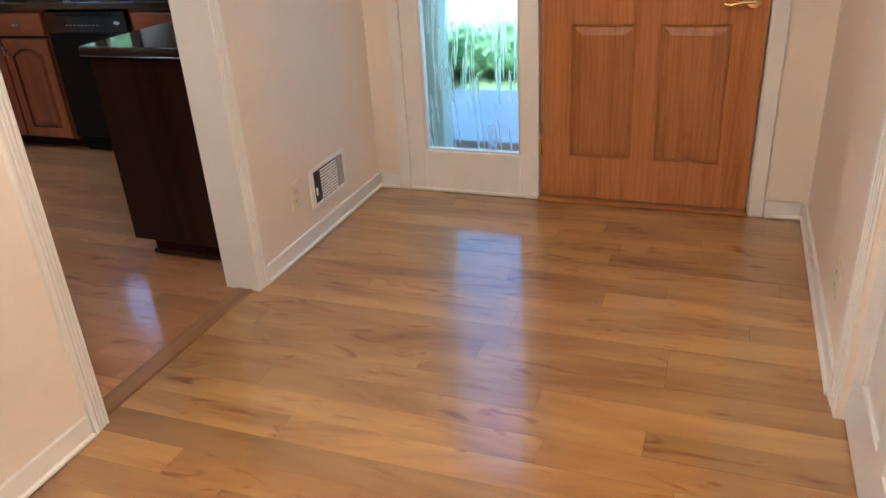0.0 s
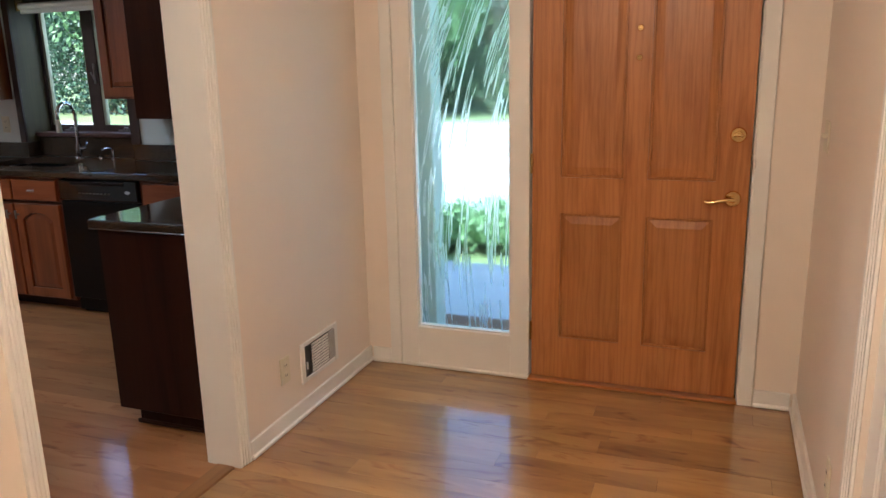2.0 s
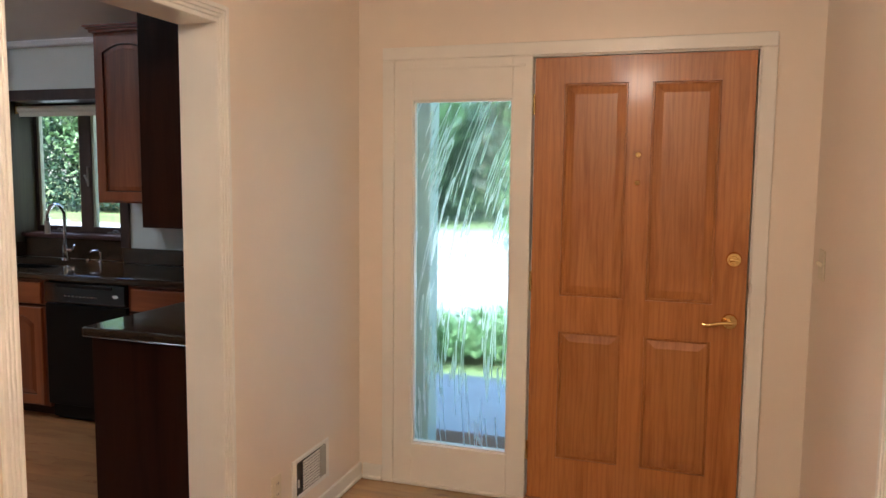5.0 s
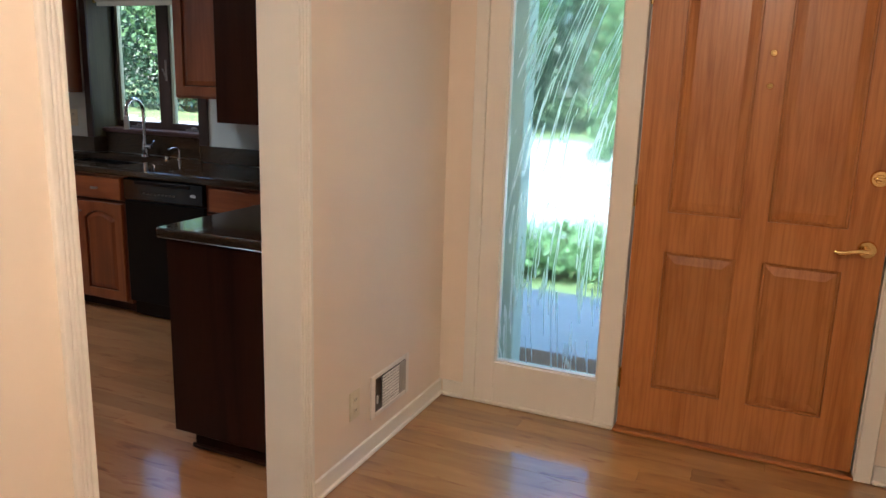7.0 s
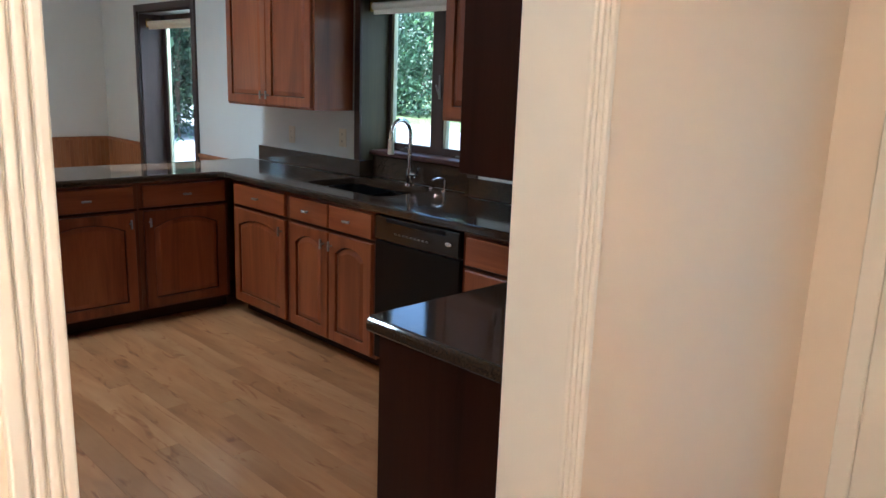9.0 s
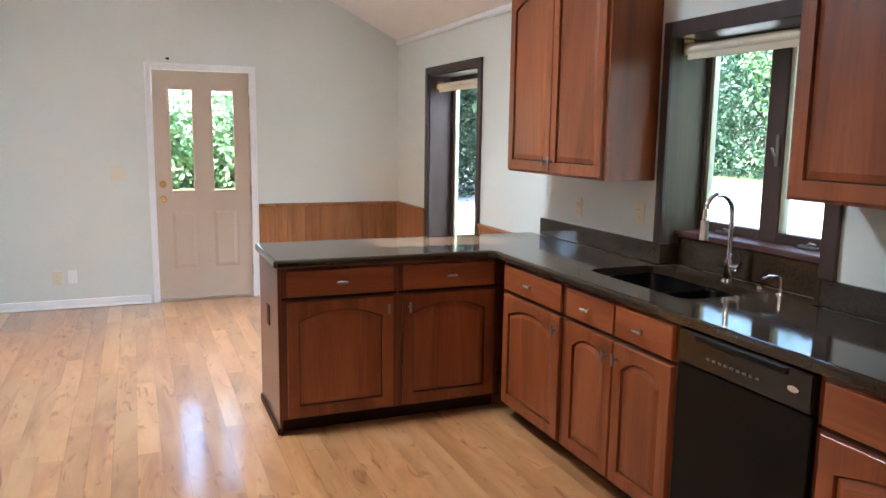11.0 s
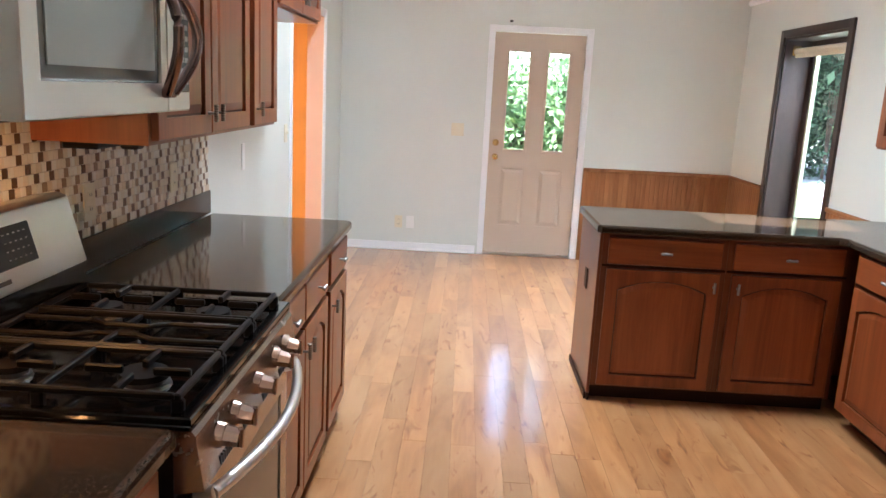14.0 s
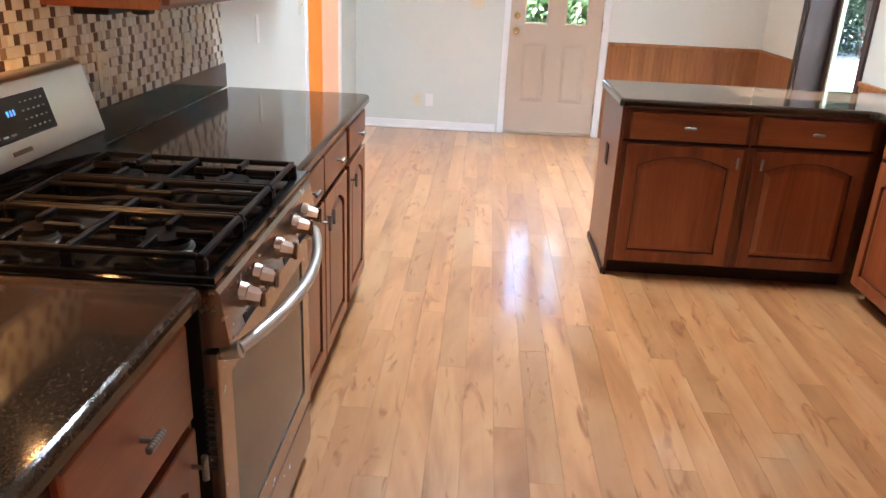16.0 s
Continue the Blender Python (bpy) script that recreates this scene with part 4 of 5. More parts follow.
part("toe_kick", boxes((-0.485, 0.05, 0, 0.026, 1.16, 0.085)), CAB_SHADED, er)
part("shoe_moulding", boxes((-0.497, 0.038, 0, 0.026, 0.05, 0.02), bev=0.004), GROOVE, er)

# south run
base_cabinet(pose(-1.705, SF + 0.012, 0, 0, 0, 180), 0.60, [0.60], "cherry base cabinet beside the opening", group="base cabinets", dz=0.66)
base_cabinet(pose(-2.307, SF + 0.012, 0, 0, 0, 180), 0.485, [0.485], "cherry base cabinet with a deep drawer beside the range", group="base cabinets", dz=0.66, knobs=["r"])
base_cabinet(pose(-3.575, SF, 0, 0, 0, 180), 0.91, [0.455, 0.455], "cherry base cabinet with two arched doors", group="base cabinets")
base_cabinet(pose(-4.487, SF, 0, 0, 0, 180), 0.465, [0.465], "narrow cherry base cabinet at the counter end", group="base cabinets", knobs=["l"])

# wall cabinets
UT = 2.40
wall_cabinet(pose(-5.668, 3.965, 1.325), 1.028, UT - 1.325, [0.515, 0.515], "cherry wall cabinet with two arched doors beside the window", depth=0.29)
wall_cabinet(pose(-3.51, 3.945, 1.335), 1.45, UT - 1.335, [0.48, 0.48, 0.49], "cherry wall cabinet with arched doors past the window")
# Wall cabinet over the return, its shaded side coloured in the same way.
dk = thing("wall_cabinet", pose(-1.70, 2.55, 1.315), "cherry wall cabinet beside the opening, shade put into its colour", "cabinet", "wall cabinets")
part("side", boxes((-0.325, 0, 0, 0.026, 0.018, 1.08), bev=0.002), CAB_SHADED, dk)
part("carcass", boxes((-0.31, 0.018, 0.01, 0.026, 1.08, 1.08)), CAB_SHADED, dk)
part("door", boxes((-0.325, 0.02, 0.004, -0.311, 1.07, 1.03), bev=0.003), CAB_SHADED, dk)
SU = 0.965
wall_cabinet(pose(-3.562, SU, 1.335, 0, 0, 180), 0.92, UT - 1.335, [0.45, 0.45], "cherry wall cabinet with two doors beside the microwave", depth=0.325)
wall_cabinet(pose(-4.484, SU, 1.335, 0, 0, 180), 0.395, UT - 1.335, [0.39], "narrow cherry wall cabinet", depth=0.325, knobs=["l"])
wall_cabinet(pose(-2.80, SU, 1.815, 0, 0, 180), 0.745, UT - 1.815, [0.37, 0.375], "cherry wall cabinet over the microwave", depth=0.325)
wall_cabinet(pose(-4.882, SU, 1.83, 0, 0, 180), 0.93, UT - 1.83, [0.465, 0.465], "short cherry wall cabinet over the empty fridge space", depth=0.325)


# ---- worktops ----
def inset_poly(poly, d):
    out = []
    n = len(poly)
    for i in range(n):
        p0, p, p1 = Vector(poly[i - 1]), Vector(poly[i]), Vector(poly[(i + 1) % n])
        a, b = (p - p0).normalized(), (p1 - p).normalized()
        na, nb = Vector((-a.y, a.x)), Vector((-b.y, b.x))
        s = (na + nb) / max(0.3, 1 + na.dot(nb))
        out.append(p + s * d)
    return [(v.x, v.y) for v in out]


def worktop_mesh(poly, z0, z1, hole=None):
    """A stone slab with an eased edge; poly counter-clockwise, hole clockwise."""
    bm = bmesh.new()
    prof = [(0.004, z0), (0, z0 + 0.006), (0, z1 - 0.014), (0.0025, z1 - 0.006), (0.008, z1 - 0.0015), (0.015, z1)]
    loops = [[bm.verts.new((x, y, z)) for x, y in inset_poly(poly, d)] for d, z in prof]
    n = len(poly)
    for a, b in zip(loops, loops[1:]):
        for i in range(n):
            bm.faces.new((a[i], a[(i + 1) % n], b[(i + 1) % n], b[i]))
    if hole is None:
        bm.faces.new(loops[-1])
        bm.faces.new(loops[0][::-1])
    else:
        for ring, z in ((loops[-1], z1), (loops[0], z0)):
            h = [bm.verts.new((x, y, z)) for x, y in hole]
            es = []
            for lp in (ring, h):
                for i in range(len(lp)):
                    a, b = lp[i], lp[(i + 1) % len(lp)]
                    e = bm.edges.get((a, b)) or bm.edges.new((a, b))
                    es.append(e)
            bmesh.ops.triangle_fill(bm, use_beauty=True, use_dissolve=False, edges=es)
            if z == z1:
                top = h
            else:
                for i in range(len(h)):
                    bm.faces.new((h[i], h[(i + 1) % len(h)], top[(i + 1) % len(h)], top[i]))
    return bm


def rounded(x0, y0, x1, y1, r, n=4, cw=False):
    pts = []
    for cx, cy, a0 in ((x1 - r, y1 - r, 0), (x0 + r, y1 - r, 90), (x0 + r, y0 + r, 180), (x1 - r, y0 + r, 270)):
        for i in range(n + 1):
            a = radians(a0 + 90 * i / n)
            pts.append((cx + r * math.cos(a), cy + r * math.sin(a)))
    return pts[::-1] if cw else pts


CT = 0.915
worktop = part("worktop", worktop_mesh([(-5.852, 2.483), (-5.832, 2.463), (-5.224, 2.463), (-5.206, 2.481), (-5.206, 3.620), (-5.180, 3.646), (-2.306, 3.646), (-2.286, 3.626), (-2.286, 2.493), (-2.263, 2.470), (-1.674, 2.470), (-1.674, 4.238), (-3.62, 4.238), (-3.62, 4.345), (-4.545, 4.345), (-4.545, 4.238), (-5.852, 4.238)],
                                       0.877, CT, rounded(-4.55, 3.82, -3.84, 4.215, 0.07, 4, True)), STONE, None)
tagged(worktop, "dark speckled granite worktop round sink and peninsula", "worktop")
splash = thing("backsplash", pose(0, 0, CT), "dark granite upstand along the window wall", "backsplash")
for row in ((-5.745, 4.238, 0, -4.571, 4.258, 0.105), (-3.594, 4.238, 0, -1.705, 4.258, 0.105), (-4.544, 4.345, 0, -3.621, 4.365, 0.14), (-4.57, 4.238, 0, -4.545, 4.365, 0.105), (-3.62, 4.238, 0, -3.595, 4.365, 0.105)):
    part("slab", boxes(row, bev=0.002), STONE, splash)
wt2 = part("worktop", worktop_mesh([(-2.805, 0.655), (-1.705, 0.655), (-1.705, 1.320), (-2.795, 1.320), (-2.808, 1.308)], 0.877, CT), STONE)
tagged(wt2, "dark speckled granite worktop beside the range", "worktop")
wt3 = part("worktop", worktop_mesh([(-4.972, 0.655), (-3.575, 0.655), (-3.575, 1.303), (-4.952, 1.303), (-4.972, 1.283)], 0.877, CT), STONE)
tagged(wt3, "dark polished granite worktop beyond the range", "worktop")
for row in ((-4.965, 0.634, CT, -3.575, 0.655, 1.02), (-2.805, 0.634, CT, -1.705, 0.655, 1.02)):
    sp2 = part("backsplash", boxes(row, bev=0.002), STONE)
    tagged(sp2, "dark granite upstand below the mosaic", "backsplash")


# ---- dishwasher ----
def dishwasher():
    d = thing("dishwasher", pose(-3.688, NF + 0.002, 0), "black built-in dishwasher under the granite worktop", "dishwasher")
    part("body", boxes((0.004, 0.02, 0.02, 0.606, 0.58, 0.868)), BLACK_PLASTIC, d)
    part("door", boxes((0.004, -0.022, 0.11, 0.606, 0.02, 0.735), bev=0.006, seg=2), BLACK_PLASTIC, d)
    bm = boxes((0.004, -0.028, 0.74, 0.606, 0.02, 0.866), bev=0.008, seg=2)
    part("control_panel", bm, BLACK_GLOSS, d)
    part("grip", boxes((0.10, -0.034, 0.836, 0.51, -0.026, 0.858), bev=0.003), BLACK_MATT, d, "recessed black grip")
    for i in range(9):
        part("button", boxes((0.16 + 0.028 * i, -0.030, 0.782, 0.176 + 0.028 * i, -0.0275, 0.790)), PEWTER, d)
    bm = bmesh.new()
    tube(bm, (0.535, -0.027, 0.80), (0.535, -0.031, 0.80), 0.017, 0.016, 20)
    bmesh.ops.scale(bm, vec=(1.35, 1, 0.62), verts=bm.verts, space=Matrix.Translation((-0.535, 0, -0.80)))
    part("badge", bm, CHROME, d, "small oval chrome badge", True)
    part("toe_kick", boxes((0.004, 0.05, 0.0, 0.606, 0.07, 0.105)), BLACK_MATT, d)


dishwasher()


# ---- sink and tap ----
def sink():
    s = thing("sink", pose(-4.55, 3.82, CT), "black double-bowl undermount sink", "sink")
    for x0, x1, z in ((-0.004, 0.40, -0.22), (0.414, 0.714, -0.19)):
        bm = bmesh.new()
        o = rounded(x0, -0.004, x1, 0.404, 0.06, 4)
        i = rounded(x0 + 0.008, 0.004, x1 - 0.008, 0.396, 0.055, 4)
        f = rounded(x0 + 0.03, 0.03, x1 - 0.03, 0.37, 0.04, 4)
        rings = [[bm.verts.new((x, y, q)) for x, y in p] for p, q in ((o, z - 0.01), (o, -0.04), (i, -0.04), (f, z))]
        n = len(o)
        for a, b in zip(rings, rings[1:]):
            for k in range(n):
                bm.faces.new((a[k], a[(k + 1) % n], b[(k + 1) % n], b[k]))
        bm.faces.new(rings[-1])
        bm.faces.new(rings[0][::-1])
        bowl = part("bowl", bm, BLACK_PLASTIC, s, "", True)
        bm = bmesh.new()
        tube(bm, ((x0 + x1) / 2, 0.2, z), ((x0 + x1) / 2, 0.2, z + 0.006), 0.045, 0.042, 20)
        part("drain", bm, STEEL, bowl, "steel drain", True)
    part("divider", boxes((0.398, 0.0, -0.20, 0.416, 0.395, -0.06), bev=0.006, seg=2), BLACK_PLASTIC, s)


sink()


def tap():
    t = thing("kitchen_tap", pose(-4.10, 4.265, CT), "tall chrome gooseneck kitchen tap", "tap")
    bm = bmesh.new()
    tube(bm, (0, 0, 0), (0, 0, 0.012), 0.03, 0.027, 24)
    tube(bm, (0, 0, 0.012), (0, 0, 0.10), 0.021, 0.021, 24)
    part("base", bm, CHROME, t, "", True)
    bm = bmesh.new()
    pts = [(0, 0, 0.10), (0, 0, 0.20), (0, 0, 0.30)]
    for i in range(1, 13):
        a = math.pi * i / 12
        pts.append((0, -0.075 + 0.075 * math.cos(a), 0.30 + 0.085 * math.sin(a)))
    pts += [(0, -0.15, 0.27)]
    pipe(bm, pts, 0.0125, 14)
    part("spout", bm, CHROME, t, "", True)
    bm = bmesh.new()
    tube(bm, (0, -0.15, 0.275), (0, -0.15, 0.19), 0.0165, 0.019, 18)
    part("spray_head", bm, STEEL, t, "", True)
    bm = bmesh.new()
    tube(bm, (0.015, 0, 0.065), (0.06, 0, 0.068), 0.016, 0.016, 16)
    pipe(bm, [(0.055, 0, 0.068), (0.075, -0.01, 0.085), (0.095, -0.02, 0.11)], 0.006)
    part("lever", bm, CHROME, t, "", True)


tap()


def soap_dispenser():
    t = thing("soap_dispenser", pose(-3.80, 4.262, CT), "small chrome soap dispenser beside the sink", "soap dispenser")
    bm = bmesh.new()
    tube(bm, (0, 0, 0), (0, 0, 0.008), 0.02, 0.018, 18)
    tube(bm, (0, 0, 0.008), (0, 0, 0.065), 0.010, 0.009, 14)
    part("pump", bm, CHROME, t, "", True)
    bm = bmesh.new()
    pipe(bm, [(0, 0, 0.065), (0, -0.02, 0.078), (-0.01, -0.06, 0.078), (-0.015, -0.085, 0.068)], 0.006)
    part("nozzle", bm, CHROME, t, "", True)


soap_dispenser()
b = thing("sink_button", pose(-3.93, 4.285, CT), "small chrome air-switch button beside the tap", "button")
bmx = bmesh.new()
tube(bmx, (0, 0, 0), (0, 0, 0.012), 0.017, 0.015, 18)
part("cap", bmx, CHROME, b, "", True)


# ---- range ----
def framed(o, i, y0, y1):
    """A flat rectangular frame as one piece."""
    bm = bmesh.new()
    ring(bm, [(o[0], o[1]), (o[2], o[1]), (o[2], o[3]), (o[0], o[3])], [(i[0], i[1]), (i[2], i[1]), (i[2], i[3]), (i[0], i[3])], y0, y1)
    return bm


def gas_range():
    r = thing("gas_range", pose(-2.815, 1.334, 0, 0, 0, 180), "stainless steel gas range with black cooktop and five burners", "range")
    W, D = 0.76, 0.66
    part("body", boxes((0.003, 0.03, 0.03, W - 0.003, D, 0.895)), BLACK_MATT, r, "dark enamelled sides")
    # oven door
    door = part("oven_door", framed((0.004, 0.205, W - 0.004, 0.765), (0.075, 0.27, W - 0.075, 0.69), 0.0, 0.045), STEEL_REFLECTING, r)
    part("oven_window", boxes((0.074, 0.004, 0.269, W - 0.074, 0.040, 0.691), bev=0.003), DARK_GLASS, door, "dark smoked oven window")
    for i in range(14):
        part("side_slot", boxes((0.0022, 0.014, 0.50 + 0.014 * i, 0.0046, 0.034, 0.507 + 0.014 * i)), SLOT, door)
    bm = bmesh.new()
    pts = []
    for i in range(17):
        u = i / 16
        pts.append((0.035 + (W - 0.07) * u, -0.03 - 0.058 * math.sin(math.pi * u) ** 0.9, 0.765))
    pipe(bm, pts, 0.0135, 14)
    part("handle", bm, STEEL, door, "bowed brushed steel handle", True)
    for x in (0.035, W - 0.035):
        bm = bmesh.new()
        tube(bm, (x, 0.0, 0.755), (x, -0.036, 0.765), 0.017, 0.018, 14)
        part("handle_mount", bm, STEEL, door, "", True)
    part("drawer", boxes((0.004, 0.002, 0.055, W - 0.004, 0.045, 0.195), bev=0.004), STEEL_REFLECTING, r, "steel storage drawer")
    part("plinth", boxes((0.02, 0.06, 0.0, W - 0.02, D, 0.05)), BLACK_MATT, r)
    # sloping control panel
    bm = bmesh.new()
    side = [(-0.026, 0.785), (0.04, 0.775), (0.04, 0.902), (-0.004, 0.902), (-0.012, 0.892)]
    a = [bm.verts.new((0.004, y, z)) for y, z in side]
    c = [bm.verts.new((W - 0.004, y, z)) for y, z in side]
    bm.faces.new(a)
    bm.faces.new(c[::-1])
    for i in range(5):
        bm.faces.new((a[i], c[i], c[(i + 1) % 5], a[(i + 1) % 5]))
    panel = part("control_panel", bm, STEEL_REFLECTING, r)
    for x in (0.115, 0.215, 0.38, 0.545, 0.645):
        bm = bmesh.new()
        tube(bm, (x, -0.014, 0.845), (x, -0.03, 0.843), 0.027, 0.025, 20)
        tube(bm, (x, -0.03, 0.843), (x, -0.058, 0.839), 0.022, 0.019, 8)
        k = part("knob", bm, COPPERY, panel, "faceted rosy steel knob")
        part("grip", boxes((x - 0.005, -0.066, 0.818, x + 0.005, -0.055, 0.861), bev=0.003), COPPERY, k)
    for g in range(4):
        for i in range(7):
            x = 0.10 + 0.155 * g + 0.013 * i
            part("vent_slot", boxes((x, -0.0265, 0.787, x + 0.006, -0.021, 0.806)), SLOT, panel)
    # cooktop with raised rim
    top = part("cooktop", boxes((0.0, -0.006, 0.900, W, 0.57, 0.914), bev=0.004, seg=2), BLACK_GLOSS, r, "glossy black enamel cooktop")
    part("rim", framed((0.0, -0.006, W, 0.57), (0.018, 0.02, W - 0.018, 0.55), -0.928, -0.9142), BLACK_GLOSS, top, m=Matrix.Rotation(radians(-90), 4, "X"))
    for x, y, rad in ((0.17, 0.15, 0.047), (0.17, 0.42, 0.036), (0.59, 0.15, 0.042), (0.59, 0.42, 0.036), (0.38, 0.285, 0.032)):
        bm = bmesh.new()
        tube(bm, (x, y, 0.914), (x, y, 0.921), rad * 1.15, rad * 1.08, 24)
        tube(bm, (x, y, 0.921), (x, y, 0.934), rad * 0.92, rad * 0.92, 24)
        q = part("burner", bm, PEWTER, r, "", True)
        bm = bmesh.new()
        tube(bm, (x, y, 0.932), (x, y, 0.944), rad * 1.06, rad * 1.0, 24)
        part("burner_cap", bm, BLACK_MATT, q, "black burner cap", True)
    # three iron grates
    for x0, x1 in ((0.028, 0.262), (0.266, 0.494), (0.498, 0.732)):
        bm = bmesh.new()
        z0, z1, h = 0.946, 0.960, 0.0065
        y0, y1 = 0.03, 0.545
        cx = (x0 + x1) / 2
        for y in (y0, y1):
            box(bm, x0, y - h, z0, x1, y + h, z1, 0.003)
        for x in (x0 + h, x1 - h):
            box(bm, x - h, y0 + h, z0, x + h, y1 - h, z1, 0.003)
        ym = (y0 + y1) / 2
        if x1 - x0 > 0.23:
            box(bm, x0 + h * 2, ym - h, z0, x1 - h * 2, ym + h, z1, 0.003)
            for yc in (0.15, 0.42):
                box(bm, cx - h, yc + 0.03, z0, cx + h, yc + 0.105, z1 + 0.003, 0.003)
                box(bm, cx - h, yc - 0.105, z0, cx + h, yc - 0.03, z1 + 0.003, 0.003)
                box(bm, x0 + h * 2, yc - h, z0, cx - 0.03, yc + h, z1 + 0.003, 0.003)
                box(bm, cx + 0.03, yc - h, z0, x1 - h * 2, yc + h, z1 + 0.003, 0.003)
        else:
            for x in (cx - 0.055, cx + 0.055):
                pipe(bm, [(x, y0, 0.953), (x, ym - 0.09, 0.953), (cx + (x - cx) * 0.55, ym - 0.05, 0.953), (cx + (x - cx) * 0.55, ym + 0.05, 0.953), (x, ym + 0.09, 0.953), (x, y1, 0.953)], 0.0065, 8)
            box(bm, x0 + h * 2, ym - h, z0, cx - 0.03, ym + h, z1, 0.003)
            box(bm, cx + 0.03, ym - h, z0, x1 - h * 2, ym + h, z1, 0.003)
        for x in (x0 + h, x1 - h):
            for y in (y0, ym, y1):
                box(bm, x - 0.009, y - 0.012, 0.914, x + 0.009, y + 0.012, z0 + 0.004, 0.004)
        part("grate", bm, BLACK_MATT, r, "cast iron pan grate")
    # backguard: glass slope, steel box, dark display
    bm = bmesh.new()
    side = [(0.545, 0.914), (0.70, 0.914), (0.70, 1.03), (0.565, 1.03), (0.555, 0.955)]
    a = [bm.verts.new((0.002, y, z)) for y, z in side]
    c = [bm.verts.new((W - 0.002, y, z)) for y, z in side]
    bm.faces.new(a)
    bm.faces.new(c[::-1])
    for i in range(5):
        bm.faces.new((a[i], c[i], c[(i + 1) % 5], a[(i + 1) % 5]))
    part("rear_slope", bm, BLACK_GLOSS, r)
    bm = bmesh.new()
    side = [(0.552, 1.012), (0.712, 1.012), (0.712, 1.185), (0.625, 1.200), (0.600, 1.192)]
    a = [bm.verts.new((0.0, y, z)) for y, z in side]
    c = [bm.verts.new((W, y, z)) for y, z in side]
    bm.faces.new(a)
    bm.faces.new(c[::-1])
    for i in range(5):
        bm.faces.new((a[i], c[i], c[(i + 1) % 5], a[(i + 1) % 5]))
    bmesh.ops.bevel(bm, geom=list(bm.edges), offset=0.006, segments=2, affect="EDGES", profile=0.5)
    guard = part("backguard", bm, STEEL, r, "brushed steel backguard", True)
    tilt = pose(0, 0.552, 1.012) @ Matrix.Rotation(-math.atan2(0.048, 0.18), 4, "X")
    disp = part("display", boxes((0.21, -0.0035, 0.055, 0.545, 0.004, 0.152), bev=0.002), BLACK_GLOSS, guard, "dark glass touch display", m=tilt)
    # lit clock digits and grey key marks
    for k, x in enumerate((0.372, 0.384, 0.396)):
        part("digit", boxes((x, -0.0046, 0.109, x + 0.006, -0.0036, 0.122)), BLUE, disp, "glowing blue clock digit")
    for i in range(5):
        for j in range(4):
            part("key_mark", boxes((0.43 + 0.021 * i, -0.0044, 0.072 + 0.02 * j, 0.438 + 0.021 * i, -0.0036, 0.075 + 0.02 * j)), PEWTER, disp)
    for i in range(5):
        part("key_mark", boxes((0.24 + 0.03 * i, -0.0044, 0.068, 0.258 + 0.03 * i, -0.0036, 0.072)), PEWTER, disp)
    part("brand_bar", boxes((0.345, -0.0035, 0.024, 0.415, 0.002, 0.034)), SLOT, guard, "plain dark mark", m=tilt)


gas_range()


# ---- microwave ----
ROSY_DARK = plain("dark_rosy_steel", (0.26, 0.18, 0.16), 0.25, 1.0, vary=0.05, bumpy=0)


def microwave():
    m = thing("microwave", pose(-2.797, 1.085, 1.43, 0, 0, 180), "stainless over-the-range microwave with a bowed handle", "microwave")
    W, H = 0.745, 0.375
    part("body", boxes((0.002, 0.05, 0.0, W - 0.002, 0.44, H), bev=0.004), BLACK_MATT, m, "dark painted casing")
    door = part("door", framed((0, 0.004, 0.60, 0.325), (0.055, 0.07, 0.565, 0.275), 0.0, 0.05), STEEL, m)
    part("window", boxes((0.054, 0.006, 0.069, 0.566, 0.04, 0.276), bev=0.006, seg=2), MW_GLASS, door, "grey tinted microwave window")
    part("inner_window", boxes((0.085, 0.003, 0.098, 0.535, 0.0058, 0.262)), plain("pale_screen", (0.40, 0.45, 0.42), 0.15, 0.1, vary=0.03, bumpy=0), door, "paler screened middle of the window")
    part("control_panel", boxes((0.602, 0.0, 0.004, W, 0.05, 0.325), bev=0.004), STEEL, m)
    part("key_panel", boxes((0.665, -0.003, 0.05, 0.735, 0.004, 0.29), bev=0.002), MW_GLASS, m)
    for i in range(2):
        for j in range(7):
            part("key", boxes((0.675 + 0.028 * i, -0.0045, 0.07 + 0.026 * j, 0.695 + 0.028 * i, -0.0028, 0.082 + 0.026 * j)), PEWTER, m)
    part("vent_grille", boxes((0, 0.0, 0.330, W, 0.05, H), bev=0.004), STEEL, m)
    for s, x in ((-1, 0.560), (1, 0.600)):
        bm = bmesh.new()
        pts = []
        for i in range(13):
            u = i / 12
            w = math.sin(math.pi * u)
            pts.append((x + s * 0.040 * w, -0.014 - 0.046 * w, 0.05 + 0.25 * u))
        pipe(bm, pts, 0.0125, 12)
        part("handle_arc", bm, ROSY_DARK, door, "bowed rosy steel handle", True)
    for z in (0.05, 0.30):
        part("handle_cap", boxes((0.556, -0.022, z - 0.012, 0.604, 0.0, z + 0.012), bev=0.006, seg=2), ROSY_DARK, door)
    bm = bmesh.new()
    tube(bm, (0.12, 0.2, -0.004), (0.12, 0.2, 0.004), 0.03, 0.03, 18)
    part("lamp_lens", bm, LENS, m, "lit cooktop lamp", True)


microwave()

# under-cabinet fittings beside the range
uf = thing("cabinet_light", pose(-3.62, 0.70, 1.312), "slim dark light fitting under the wall cabinet", "light fitting")
part("housing", boxes((-0.20, 0, 0, 0, 0.10, 0.023), bev=0.005), BLACK_MATT, uf)
uf2 = thing("cabinet_hook", pose(-3.62, 0.86, 1.317), "small dark hook under the wall cabinet", "hook")
